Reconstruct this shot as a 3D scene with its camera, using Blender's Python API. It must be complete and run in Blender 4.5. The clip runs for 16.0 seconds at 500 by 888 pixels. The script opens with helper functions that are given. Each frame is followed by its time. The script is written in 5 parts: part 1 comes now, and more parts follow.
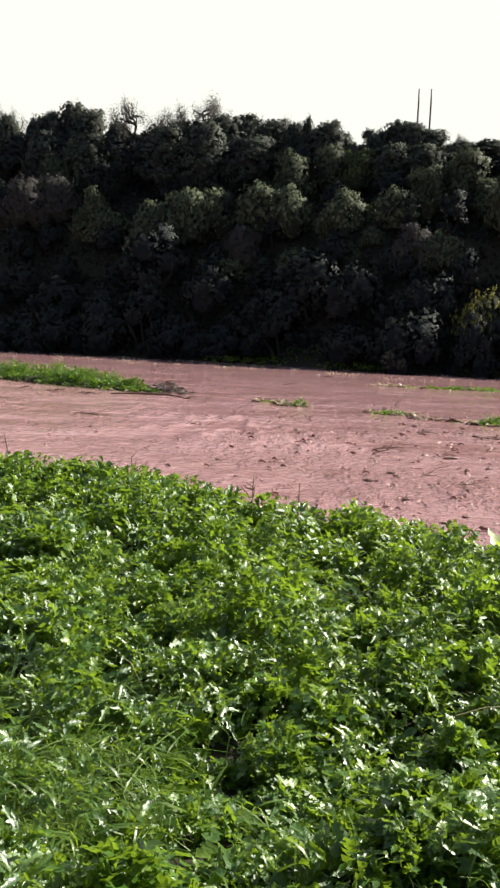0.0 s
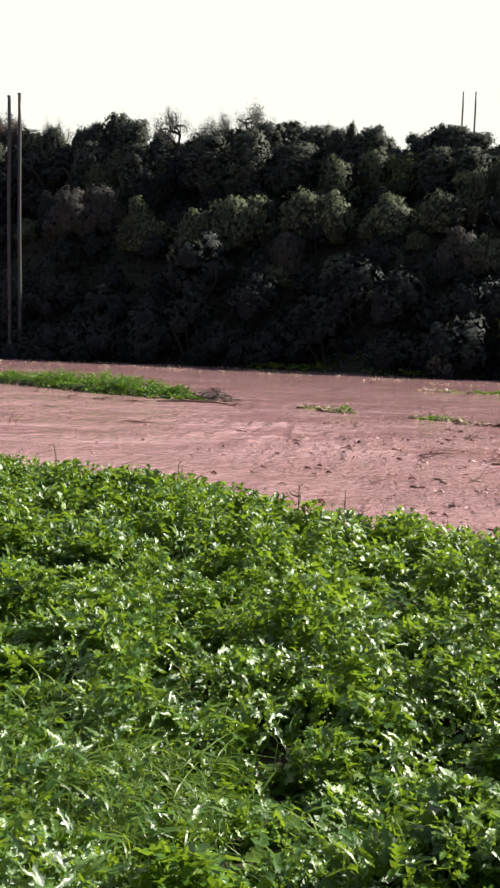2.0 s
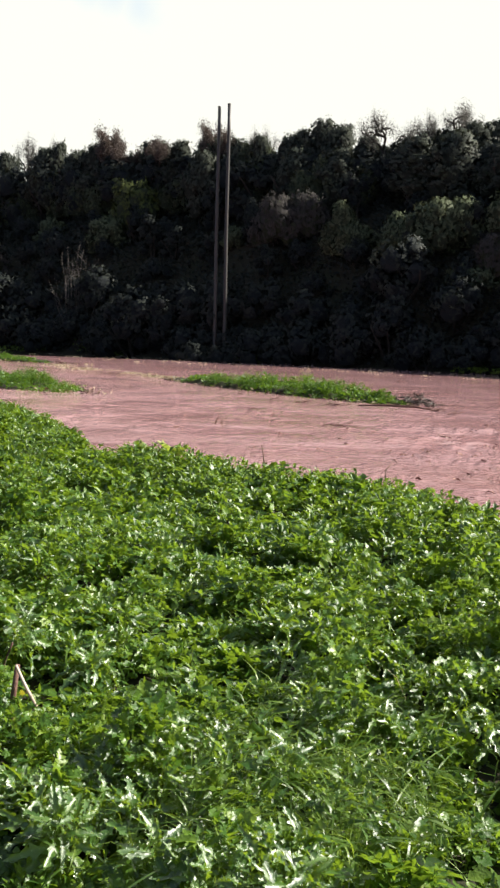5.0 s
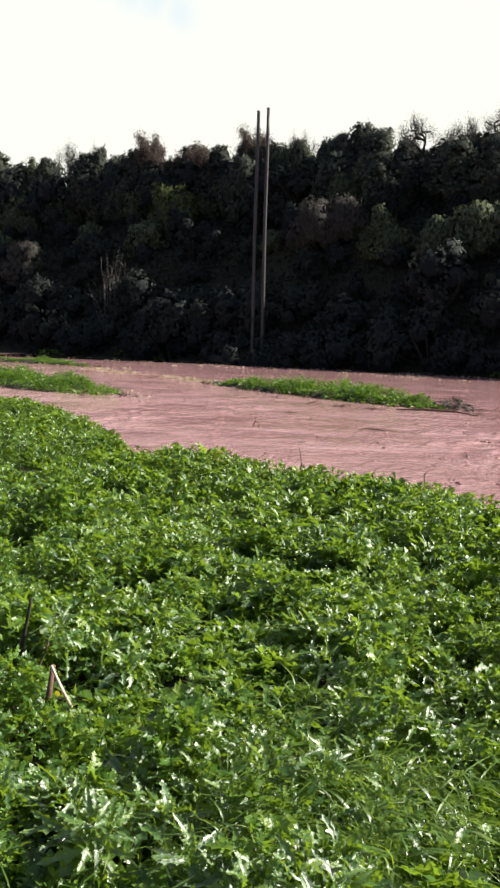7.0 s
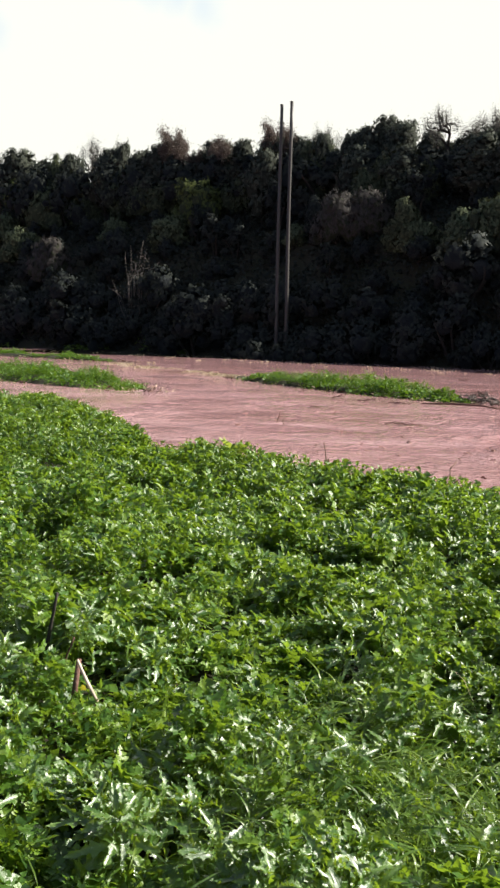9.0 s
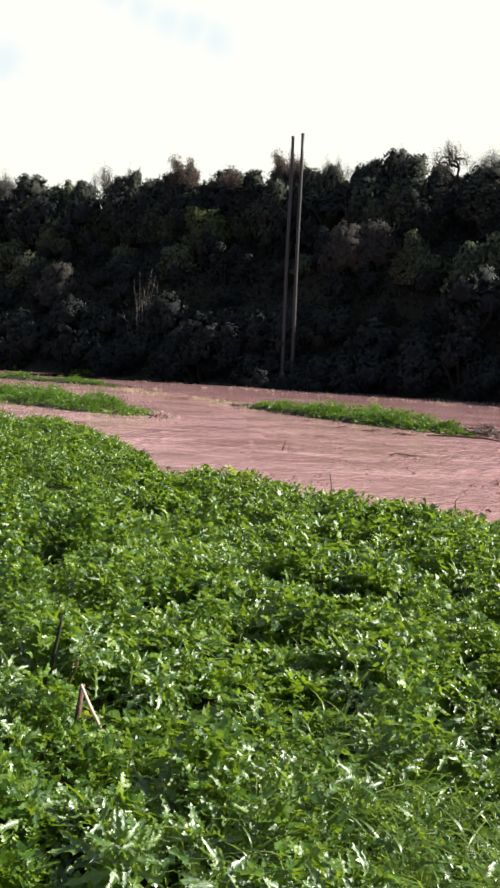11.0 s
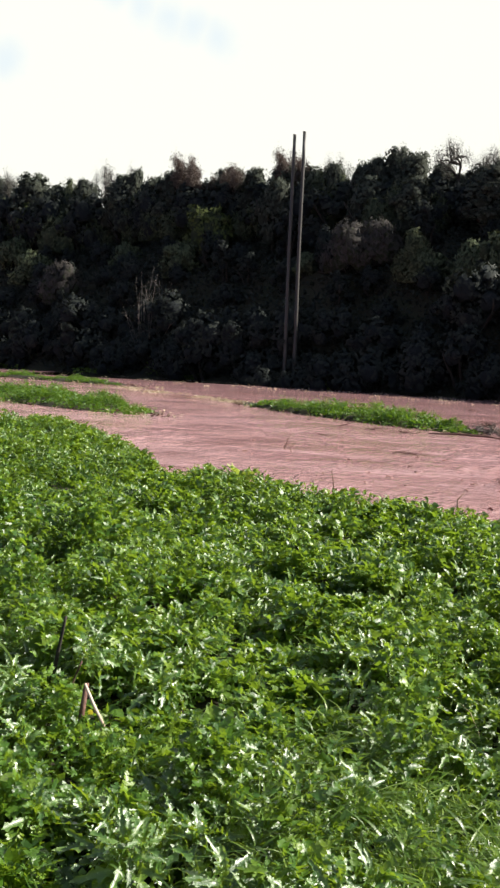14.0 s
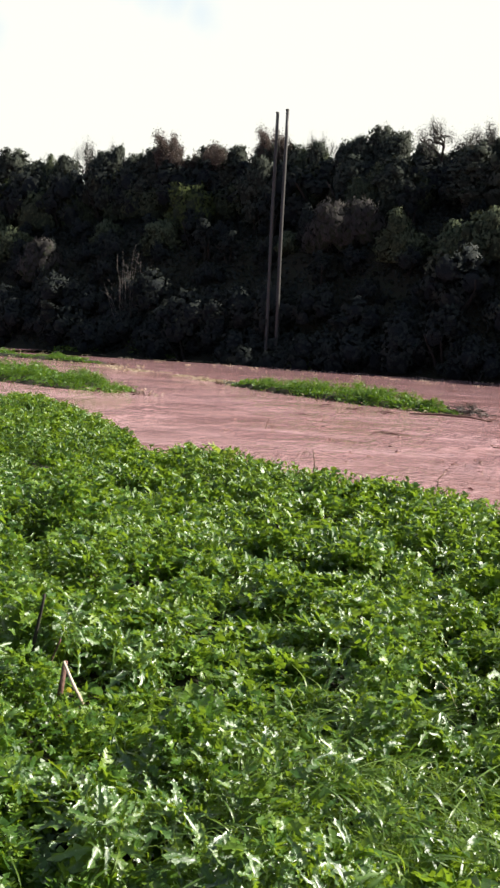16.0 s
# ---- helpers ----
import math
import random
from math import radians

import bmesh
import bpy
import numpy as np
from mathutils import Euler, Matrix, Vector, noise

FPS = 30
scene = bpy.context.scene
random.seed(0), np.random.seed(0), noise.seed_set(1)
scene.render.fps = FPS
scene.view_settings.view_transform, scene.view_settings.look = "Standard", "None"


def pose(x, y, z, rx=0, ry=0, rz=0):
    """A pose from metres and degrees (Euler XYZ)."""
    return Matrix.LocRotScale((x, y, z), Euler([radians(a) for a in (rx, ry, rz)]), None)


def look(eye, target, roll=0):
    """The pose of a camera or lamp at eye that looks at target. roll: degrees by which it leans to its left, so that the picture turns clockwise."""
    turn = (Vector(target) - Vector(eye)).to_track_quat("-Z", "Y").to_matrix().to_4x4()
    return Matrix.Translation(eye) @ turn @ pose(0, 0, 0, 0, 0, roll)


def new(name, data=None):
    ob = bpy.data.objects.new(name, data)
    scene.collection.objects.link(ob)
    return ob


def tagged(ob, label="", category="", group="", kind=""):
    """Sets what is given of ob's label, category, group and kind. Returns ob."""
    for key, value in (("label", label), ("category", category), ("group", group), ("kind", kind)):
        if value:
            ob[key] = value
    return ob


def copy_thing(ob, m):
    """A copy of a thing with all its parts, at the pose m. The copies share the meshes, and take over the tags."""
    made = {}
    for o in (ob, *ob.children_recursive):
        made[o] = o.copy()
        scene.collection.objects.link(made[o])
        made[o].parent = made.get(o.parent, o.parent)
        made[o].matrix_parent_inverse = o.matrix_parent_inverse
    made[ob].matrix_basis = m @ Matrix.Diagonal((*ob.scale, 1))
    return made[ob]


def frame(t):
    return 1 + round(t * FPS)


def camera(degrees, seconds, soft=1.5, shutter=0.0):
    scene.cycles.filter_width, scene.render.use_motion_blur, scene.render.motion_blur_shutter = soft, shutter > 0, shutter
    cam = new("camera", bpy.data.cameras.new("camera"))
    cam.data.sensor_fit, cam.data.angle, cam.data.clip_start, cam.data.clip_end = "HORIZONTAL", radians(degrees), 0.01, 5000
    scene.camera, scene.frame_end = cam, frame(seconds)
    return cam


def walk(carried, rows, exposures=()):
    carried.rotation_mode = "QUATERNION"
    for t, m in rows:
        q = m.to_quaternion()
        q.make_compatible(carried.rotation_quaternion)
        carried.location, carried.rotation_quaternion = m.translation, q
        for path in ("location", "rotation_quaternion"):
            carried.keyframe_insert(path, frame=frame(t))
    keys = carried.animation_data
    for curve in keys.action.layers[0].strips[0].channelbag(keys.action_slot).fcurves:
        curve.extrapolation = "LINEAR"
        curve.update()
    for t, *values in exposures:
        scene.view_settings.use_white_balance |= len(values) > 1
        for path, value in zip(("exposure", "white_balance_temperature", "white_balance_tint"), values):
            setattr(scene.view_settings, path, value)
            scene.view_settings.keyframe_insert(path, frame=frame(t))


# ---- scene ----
cam = camera(29.0, 16.0, soft=2.5)
EXPOSURE = 0.55
PATH = [
    (0, (0.104, 0.155, 1.49), (0.052, 2.139, 1.25), 2.2),
    (0.5, (0.124, 0.131, 1.498), (0.089, 2.118, 1.275), 1.5),
    (1, (0.141, 0.113, 1.503), (0.1, 2.099, 1.276), 0.9),
    (1.5, (0.126, 0.098, 1.51), (0.022, 2.083, 1.284), 1.1),
    (2, (0.102, 0.117, 1.503), (-0.044, 2.098, 1.273), 1.5),
    (2.5, (0.096, 0.122, 1.497), (-0.051, 2.102, 1.257), 1.7),
    (3, (0.078, 0.087, 1.51), (-0.14, 2.062, 1.281), 1.4),
    (3.5, (0.084, 0.103, 1.504), (-0.202, 2.069, 1.273), 0.5),
    (4, (0.066, 0.078, 1.513), (-0.285, 2.034, 1.284), 0.8),
    (4.5, (0.028, 0.087, 1.511), (-0.45, 2.015, 1.277), 1.3),
    (7, (-0.008, 0.146, 1.486), (-0.626, 2.035, 1.26), 1.6),
    (7.5, (-0.014, 0.148, 1.486), (-0.642, 2.034, 1.267), 1.2),
    (8, (-0.017, 0.148, 1.484), (-0.655, 2.032, 1.268), 1.0),
    (8.5, (-0.026, 0.159, 1.48), (-0.678, 2.035, 1.246), 1.5),
    (9, (-0.015, 0.156, 1.483), (-0.679, 2.027, 1.245), 1.3),
    (9.5, (-0.011, 0.149, 1.485), (-0.698, 2.015, 1.278), 0.9),
    (10, (-0.024, 0.144, 1.484), (-0.701, 2.016, 1.295), 1.7),
    (12.5, (-0.031, 0.137, 1.485), (-0.709, 2.01, 1.305), 2.9),
    (13, (-0.034, 0.148, 1.482), (-0.702, 2.023, 1.288), 2.7),
    (13.5, (-0.027, 0.134, 1.488), (-0.709, 2.006, 1.313), 2.4),
    (14, (-0.023, 0.121, 1.494), (-0.703, 1.993, 1.309), 2.4),
    (14.5, (-0.029, 0.135, 1.488), (-0.699, 2.01, 1.3), 2.4),
    (15, (-0.036, 0.149, 1.48), (-0.693, 2.026, 1.267), 2.7),
    (15.5, (-0.033, 0.163, 1.474), (-0.669, 2.045, 1.244), 2.3),
    (16, (-0.03, 0.145, 1.483), (-0.67, 2.026, 1.258), 2.8),
]
walk(cam, [(t, look(eye, target, roll)) for t, eye, target, roll in PATH])

# ---- world, sun ----
SUN_AZ, SUN_EL = 65.0, 36.5            # degrees to the right of +y, above the horizon
world = bpy.data.worlds.new("sky")
scene.world = world
world.use_nodes = True
wn, wl = world.node_tree.nodes, world.node_tree.links
wn.clear()
w_out = wn.new("ShaderNodeOutputWorld")
w_bg = wn.new("ShaderNodeBackground")
w_sky = wn.new("ShaderNodeTexSky")
w_sky.sky_type, w_sky.sun_disc = "NISHITA", False
w_sky.sun_elevation, w_sky.sun_rotation = radians(SUN_EL), radians(SUN_AZ)
w_sky.dust_density, w_sky.air_density = 1.0, 1.4
w_tc = wn.new("ShaderNodeTexCoord")
w_map = wn.new("ShaderNodeMapping")
w_map.inputs["Scale"].default_value = (1.6, 1.6, 4.5)
w_map.inputs["Location"].default_value = (0.9, 0.4, 0.2)
w_noise = wn.new("ShaderNodeTexNoise")
w_noise.inputs["Scale"].default_value, w_noise.inputs["Detail"].default_value = 1.6, 6.0
w_ramp = wn.new("ShaderNodeValToRGB")
w_ramp.color_ramp.elements[0].position, w_ramp.color_ramp.elements[1].position = 0.36, 0.52
w_ramp.color_ramp.elements[0].color = (0.12, 0.12, 0.12, 1)
w_mix = wn.new("ShaderNodeMix")
w_mix.data_type = "RGBA"
wl.new(w_tc.outputs["Generated"], w_map.inputs["Vector"])
wl.new(w_map.outputs["Vector"], w_noise.inputs["Vector"])
# closed cloud low down, gaps higher up
w_sep = wn.new("ShaderNodeSeparateXYZ")
w_low = wn.new("ShaderNodeMapRange")
for k, v in (("From Min", 0.46), ("From Max", 0.72), ("To Min", 0.28), ("To Max", -0.36)):
    w_low.inputs[k].default_value = v
w_add = wn.new("ShaderNodeMath")
w_add.operation = "ADD"
wl.new(w_tc.outputs["Generated"], w_sep.inputs["Vector"])
wl.new(w_sep.outputs["Z"], w_low.inputs["Value"])
wl.new(w_low.outputs["Result"], w_add.inputs[0])
wl.new(w_noise.outputs["Fac"], w_add.inputs[1])
wl.new(w_add.outputs["Value"], w_ramp.inputs["Fac"])
wl.new(w_ramp.outputs["Color"], w_mix.inputs["Factor"])
wl.new(w_sky.outputs["Color"], w_mix.inputs["A"])
# haze, brighter over the river on the sunny side
w_dot = wn.new("ShaderNodeVectorMath")
w_dot.operation = "DOT_PRODUCT"
w_dot.inputs[1].default_value = (math.sin(radians(25)) * math.cos(radians(34)), math.cos(radians(25)) * math.cos(radians(34)), math.sin(radians(34)))
w_near = wn.new("ShaderNodeMapRange")
w_near.interpolation_type = "SMOOTHSTEP"
for k, v in (("From Min", 0.05), ("From Max", 0.42), ("To Min", 0.0), ("To Max", 1.0)):
    w_near.inputs[k].default_value = v
w_tint = wn.new("ShaderNodeMix")
w_tint.data_type = "RGBA"
w_tint.inputs["A"].default_value = (2.5, 3.1, 4.7, 1)
w_tint.inputs["B"].default_value = (9.6, 9.55, 8.65, 1)
wl.new(w_tc.outputs["Generated"], w_dot.inputs[0])
wl.new(w_dot.outputs["Value"], w_near.inputs["Value"])
wl.new(w_near.outputs["Result"], w_tint.inputs["Factor"])
wl.new(w_tint.outputs["Result"], w_mix.inputs["B"])
# a thin place in the cloud, high over the hill
w_least = None
for az, el in ((-28.6, 19.2), (-27.2, 18.7), (-25.6, 18.3), (-24.2, 17.9), (-22.8, 17.4), (-34.6, 15.2)):
    w_gap = wn.new("ShaderNodeVectorMath")
    w_gap.operation = "DISTANCE"
    w_gap.inputs[1].default_value = (math.sin(radians(az)) * math.cos(radians(el)), math.cos(radians(az)) * math.cos(radians(el)), math.sin(radians(el)))
    wl.new(w_tc.outputs["Generated"], w_gap.inputs[0])
    if w_least is None:
        w_least = w_gap.outputs["Value"]
    else:
        w_min = wn.new("ShaderNodeMath")
        w_min.operation = "MINIMUM"
        wl.new(w_least, w_min.inputs[0])
        wl.new(w_gap.outputs["Value"], w_min.inputs[1])
        w_least = w_min.outputs[0]
w_fray = wn.new("ShaderNodeTexNoise")
w_fray.inputs["Scale"].default_value, w_fray.inputs["Detail"].default_value = 14.0, 5.0
w_edge = wn.new("ShaderNodeMath")
w_edge.operation = "MULTIPLY_ADD"
w_edge.inputs[1].default_value = 0.05
w_thin = wn.new("ShaderNodeMapRange")
w_thin.interpolation_type = "SMOOTHSTEP"
for k, v in (("From Min", 0.062), ("From Max", 0.028), ("To Min", 0.0), ("To Max", 0.6)):
    w_thin.inputs[k].default_value = v
w_blue = wn.new("ShaderNodeMix")
w_blue.data_type = "RGBA"
w_blue.inputs["B"].default_value = (6.6, 7.9, 8.9, 1)
wl.new(w_tc.outputs["Generated"], w_fray.inputs["Vector"])
wl.new(w_fray.outputs["Fac"], w_edge.inputs[0])
wl.new(w_least, w_edge.inputs[2])
wl.new(w_edge.outputs["Value"], w_thin.inputs["Value"])
wl.new(w_thin.outputs["Result"], w_blue.inputs["Factor"])
wl.new(w_mix.outputs["Result"], w_blue.inputs["A"])
wl.new(w_blue.outputs["Result"], w_bg.inputs["Color"])
wl.new(w_bg.outputs["Background"], w_out.inputs["Surface"])
w_bg.inputs["Strength"].default_value = 0.075

sun = new("sun", bpy.data.lights.new("sun", "SUN"))
sun.data.energy, sun.data.angle, sun.data.color = 8.2, radians(0.6), (1.0, 0.94, 0.84)
ce, se = math.cos(radians(SUN_EL)), math.sin(radians(SUN_EL))
SUN_DIR = Vector((math.sin(radians(SUN_AZ)) * ce, math.cos(radians(SUN_AZ)) * ce, se))
sun.matrix_world = look(SUN_DIR * 200, (0, 0, 0))
scene.view_settings.exposure = EXPOSURE

# ---- small tools ----
rng = np.random.default_rng(7)


def lattice(ix, iy, seed):
    h = (ix.astype(np.int64) * 374761393 + iy.astype(np.int64) * 668265263 + seed * 974711) & 0x7FFFFFFF
    h = ((h ^ (h >> 13)) * 1274126177) & 0x7FFFFFFF
    return ((h ^ (h >> 16)) & 0xFFFF) / 65535.0


def vnoise(x, y, seed=0):
    """Smooth value noise, -1 to 1, with a cell of one metre."""
    x, y = np.asarray(x, float), np.asarray(y, float)
    ix, iy = np.floor(x), np.floor(y)
    u, v = x - ix, y - iy
    u, v = u * u * (3 - 2 * u), v * v * (3 - 2 * v)
    a, b = lattice(ix, iy, seed), lattice(ix + 1, iy, seed)
    c, d = lattice(ix, iy + 1, seed), lattice(ix + 1, iy + 1, seed)
    return 2 * ((a * (1 - u) + b * u) * (1 - v) + (c * (1 - u) + d * u) * v) - 1


def smooth(a, b, x):
    t = np.clip((x - a) / (b - a), 0, 1)
    return t * t * (3 - 2 * t)


def raw_mesh(name, verts, faces, material=None, shade=True):
    """A mesh from arrays; faces all have the same number of corners."""
    verts, faces = np.asarray(verts, np.float32), np.asarray(faces, np.int32)
    me = bpy.data.meshes.new(name)
    me.vertices.add(len(verts))
    me.vertices.foreach_set("co", verts.ravel())
    me.loops.add(faces.size)
    me.loops.foreach_set("vertex_index", faces.ravel())
    me.polygons.add(len(faces))
    me.polygons.foreach_set("loop_start", np.arange(0, faces.size, faces.shape[1], dtype=np.int32))
    me.polygons.foreach_set("use_smooth", np.full(len(faces), shade))
    me.update(calc_edges=True)
    if material:
        me.materials.append(material)
    return me


def part(name, me, parent, label=""):
    ob = new(name, me)
    ob.parent = parent
    return tagged(ob, label)


class Pile:
    """Gathers verts and quads into one mesh."""

    def __init__(self):
        self.v, self.f, self.n = [], [], 0

    def add(self, v, f):
        self.v.append(np.asarray(v, float))
        self.f.append(np.asarray(f, int) + self.n)
        self.n += len(self.v[-1])
        return self

    def mesh(self, name, material):
        return raw_mesh(name, np.concatenate(self.v), np.concatenate(self.f), material)


def tube(points, radii, sides=6, seed=0):
    """A tapering limb along points, closed by its thin ends."""
    p, r = np.asarray(points, float), np.asarray(radii, float)
    t = np.gradient(p, axis=0)
    t /= np.linalg.norm(t, axis=1)[:, None] + 1e-9
    ref = np.where(np.abs(t[:, 2:3]) > 0.9, [[1.0, 0, 0]], [[0, 0, 1.0]])
    a = np.cross(t, ref)
    a /= np.linalg.norm(a, axis=1)[:, None] + 1e-9
    b = np.cross(t, a)
    ang = np.arange(sides) * 2 * np.pi / sides
    v = p[:, None] + r[:, None, None] * (np.cos(ang)[None, :, None] * a[:, None] + np.sin(ang)[None, :, None] * b[:, None])
    n = len(p)
    f = [(i * sides + k, i * sides + (k + 1) % sides, (i + 1) * sides + (k + 1) % sides, (i + 1) * sides + k) for i in range(n - 1) for k in range(sides)]
    v = np.concatenate([v.reshape(-1, 3), p[:1], p[-1:]])
    f += [(k, k, (k + 1) % sides, n * sides) for k in range(0)]
    caps = [((n - 1) * sides + k, (n - 1) * sides + (k + 1) % sides, (n - 1) * sides + (k + 2) % sides, n * sides + 1) for k in range(0, sides, 2)]
    return v, np.array(f + caps)


def wander(r, start, heading, length, steps, bend, lift=0.0):
    """A crooked line of points."""
    p, h, out = np.array(start, float), np.array(heading, float), [np.array(start, float)]
    for _ in range(steps):
        h = h + r.normal(0, bend, 3) + (0, 0, lift)
        h /= np.linalg.norm(h)
        p = p + h * length / steps
        out.append(p)
    return np.array(out), h


def leaf_shape(seg, width, lobes, depth, fold, curl, seed, crinkle=0.22):
    """A leaf one metre long along +x: rows of left edge, midrib, right edge."""
    r = np.random.default_rng(seed)
    t = np.linspace(0, 1, seg + 1)
    w = np.maximum(width * np.interp(t, [0, 0.1, 0.35, 0.65, 0.88, 1], [0.10, 0.22, 0.8, 1.0, 0.62, 0.03]), 0.02 * width)
    tooth = np.where(np.arange(seg + 1) % 2 == 1, 1.0, 1.0 - depth)
    if lobes:
        w = w * tooth
    back = np.where(np.arange(seg + 1) % 2 == 1, -0.03, 0.02) * (depth > 0)
    z = 0.10 * np.sin(np.pi * t) - curl * t ** 2
    x = t * (1 - 0.18 * curl)
    v = np.zeros((seg + 1, 3, 3))
    for k, s in ((0, -1), (1, 0), (2, 1)):
        jitter = 1 + r.uniform(-0.18, 0.18, seg + 1) * abs(s)
        v[:, k, 0] = x + (back + r.uniform(-0.015, 0.015, seg + 1)) * abs(s)
        v[:, k, 1] = s * w * jitter
        v[:, k, 2] = z + abs(s) * (w * fold + r.uniform(-crinkle, crinkle, seg + 1) * width)
    f = []
    for i in range(seg):
        a = 3 * i
        f += [(a, a + 1, a + 4, a + 3), (a + 1, a + 2, a + 5, a + 4)]
    return v.reshape(-1, 3), np.array(f)


def cut_leaf(pairs, width, curl, seed, tilt=0.45, trough=0.25):
    """A deeply cut leaf one metre long along +x: a lobe on each side of every stretch of its midrib, and one at its end."""
    r = np.random.default_rng(seed)
    t = np.linspace(0.0, 0.86, pairs + 1)
    mid = np.stack([t, r.normal(0, 0.015, pairs + 1), 0.12 * np.sin(np.pi * t) - curl * t * t], -1)
    v, f = list(mid), []
    for i in range(pairs):
        w = width * np.interp((i + 0.5) / pairs, [0, 0.2, 0.6, 1], [0.35, 0.8, 1.0, 0.7])
        for s in (-1, 1):
            k, L = len(v), w * r.uniform(0.75, 1.25)
            lift = r.uniform(-tilt, tilt) * L + trough * L
            v.append(mid[i] + (r.uniform(-0.06, 0.06) + 0.05, s * L * 0.8, lift * 0.7))
            v.append(mid[i + 1] + (r.uniform(-0.04, 0.08), s * L, lift))
            f.append((i, k, k + 1, i + 1) if s < 0 else (i + 1, k + 1, k, i))
    k = len(v)
    v += [mid[-1] + (0.08, -0.4 * width, r.uniform(-0.05, 0.08)), mid[-1] + (0.2, 0.0, -0.3 * curl), mid[-1] + (0.08, 0.4 * width, r.uniform(-0.05, 0.08))]
    f.append((pairs, k, k + 1, k + 2))
    return np.array(v), np.array(f)


def strew(shapes, pos, yaw, pitch, roll, length, wide=None):
    """Many leaves as one set of verts and quads. pitch: degrees by which a leaf rises from its foot."""
    out = Pile()
    pick = rng.integers(0, len(shapes), len(pos))
    wide = np.ones(len(pos)) if wide is None else wide
    for k, (v, f) in enumerate(shapes):
        m = pick == k
        if not m.any():
            continue
        y, p, ro, L = yaw[m], np.radians(pitch[m]), np.radians(roll[m]), length[m]
        X = np.stack([np.cos(p) * np.cos(y), np.cos(p) * np.sin(y), np.sin(p)], -1)
        Y0 = np.stack([-np.sin(y), np.cos(y), 0 * y], -1)
        Z0 = np.cross(X, Y0)
        Y = np.cos(ro)[:, None] * Y0 + np.sin(ro)[:, None] * Z0
        Z = np.cross(X, Y)
        V = pos[m][:, None] + L[:, None, None] * (v[None, :, 0:1] * X[:, None] + v[None, :, 1:2] * wide[m][:, None, None] * Y[:, None] + v[None, :, 2:3] * Z[:, None])
        F = f[None] + (np.arange(m.sum()) * len(v))[:, None, None]
        out.add(V.reshape(-1, 3), F.reshape(-1, f.shape[1]))
    return out


# ---- materials ----
def material(name):
    m = bpy.data.materials.new(name)
    m.use_nodes = True
    n, l = m.node_tree.nodes, m.node_tree.links
    return m, n, l, n["Principled BSDF"], n["Material Output"]


def node(n, kind, **values):
    x = n.new(kind)
    for k, v in values.items():
        x.inputs[k.replace("_", " ")].default_value = v
    return x


def ramp(n, stops):
    r = n.new("ShaderNodeValToRGB")
    e = r.color_ramp.elements
    while len(e) < len(stops):
        e.new(0.5)
    for s, (p, c) in zip(e, stops):
        s.position, s.color = p, (*c, 1)
    return r


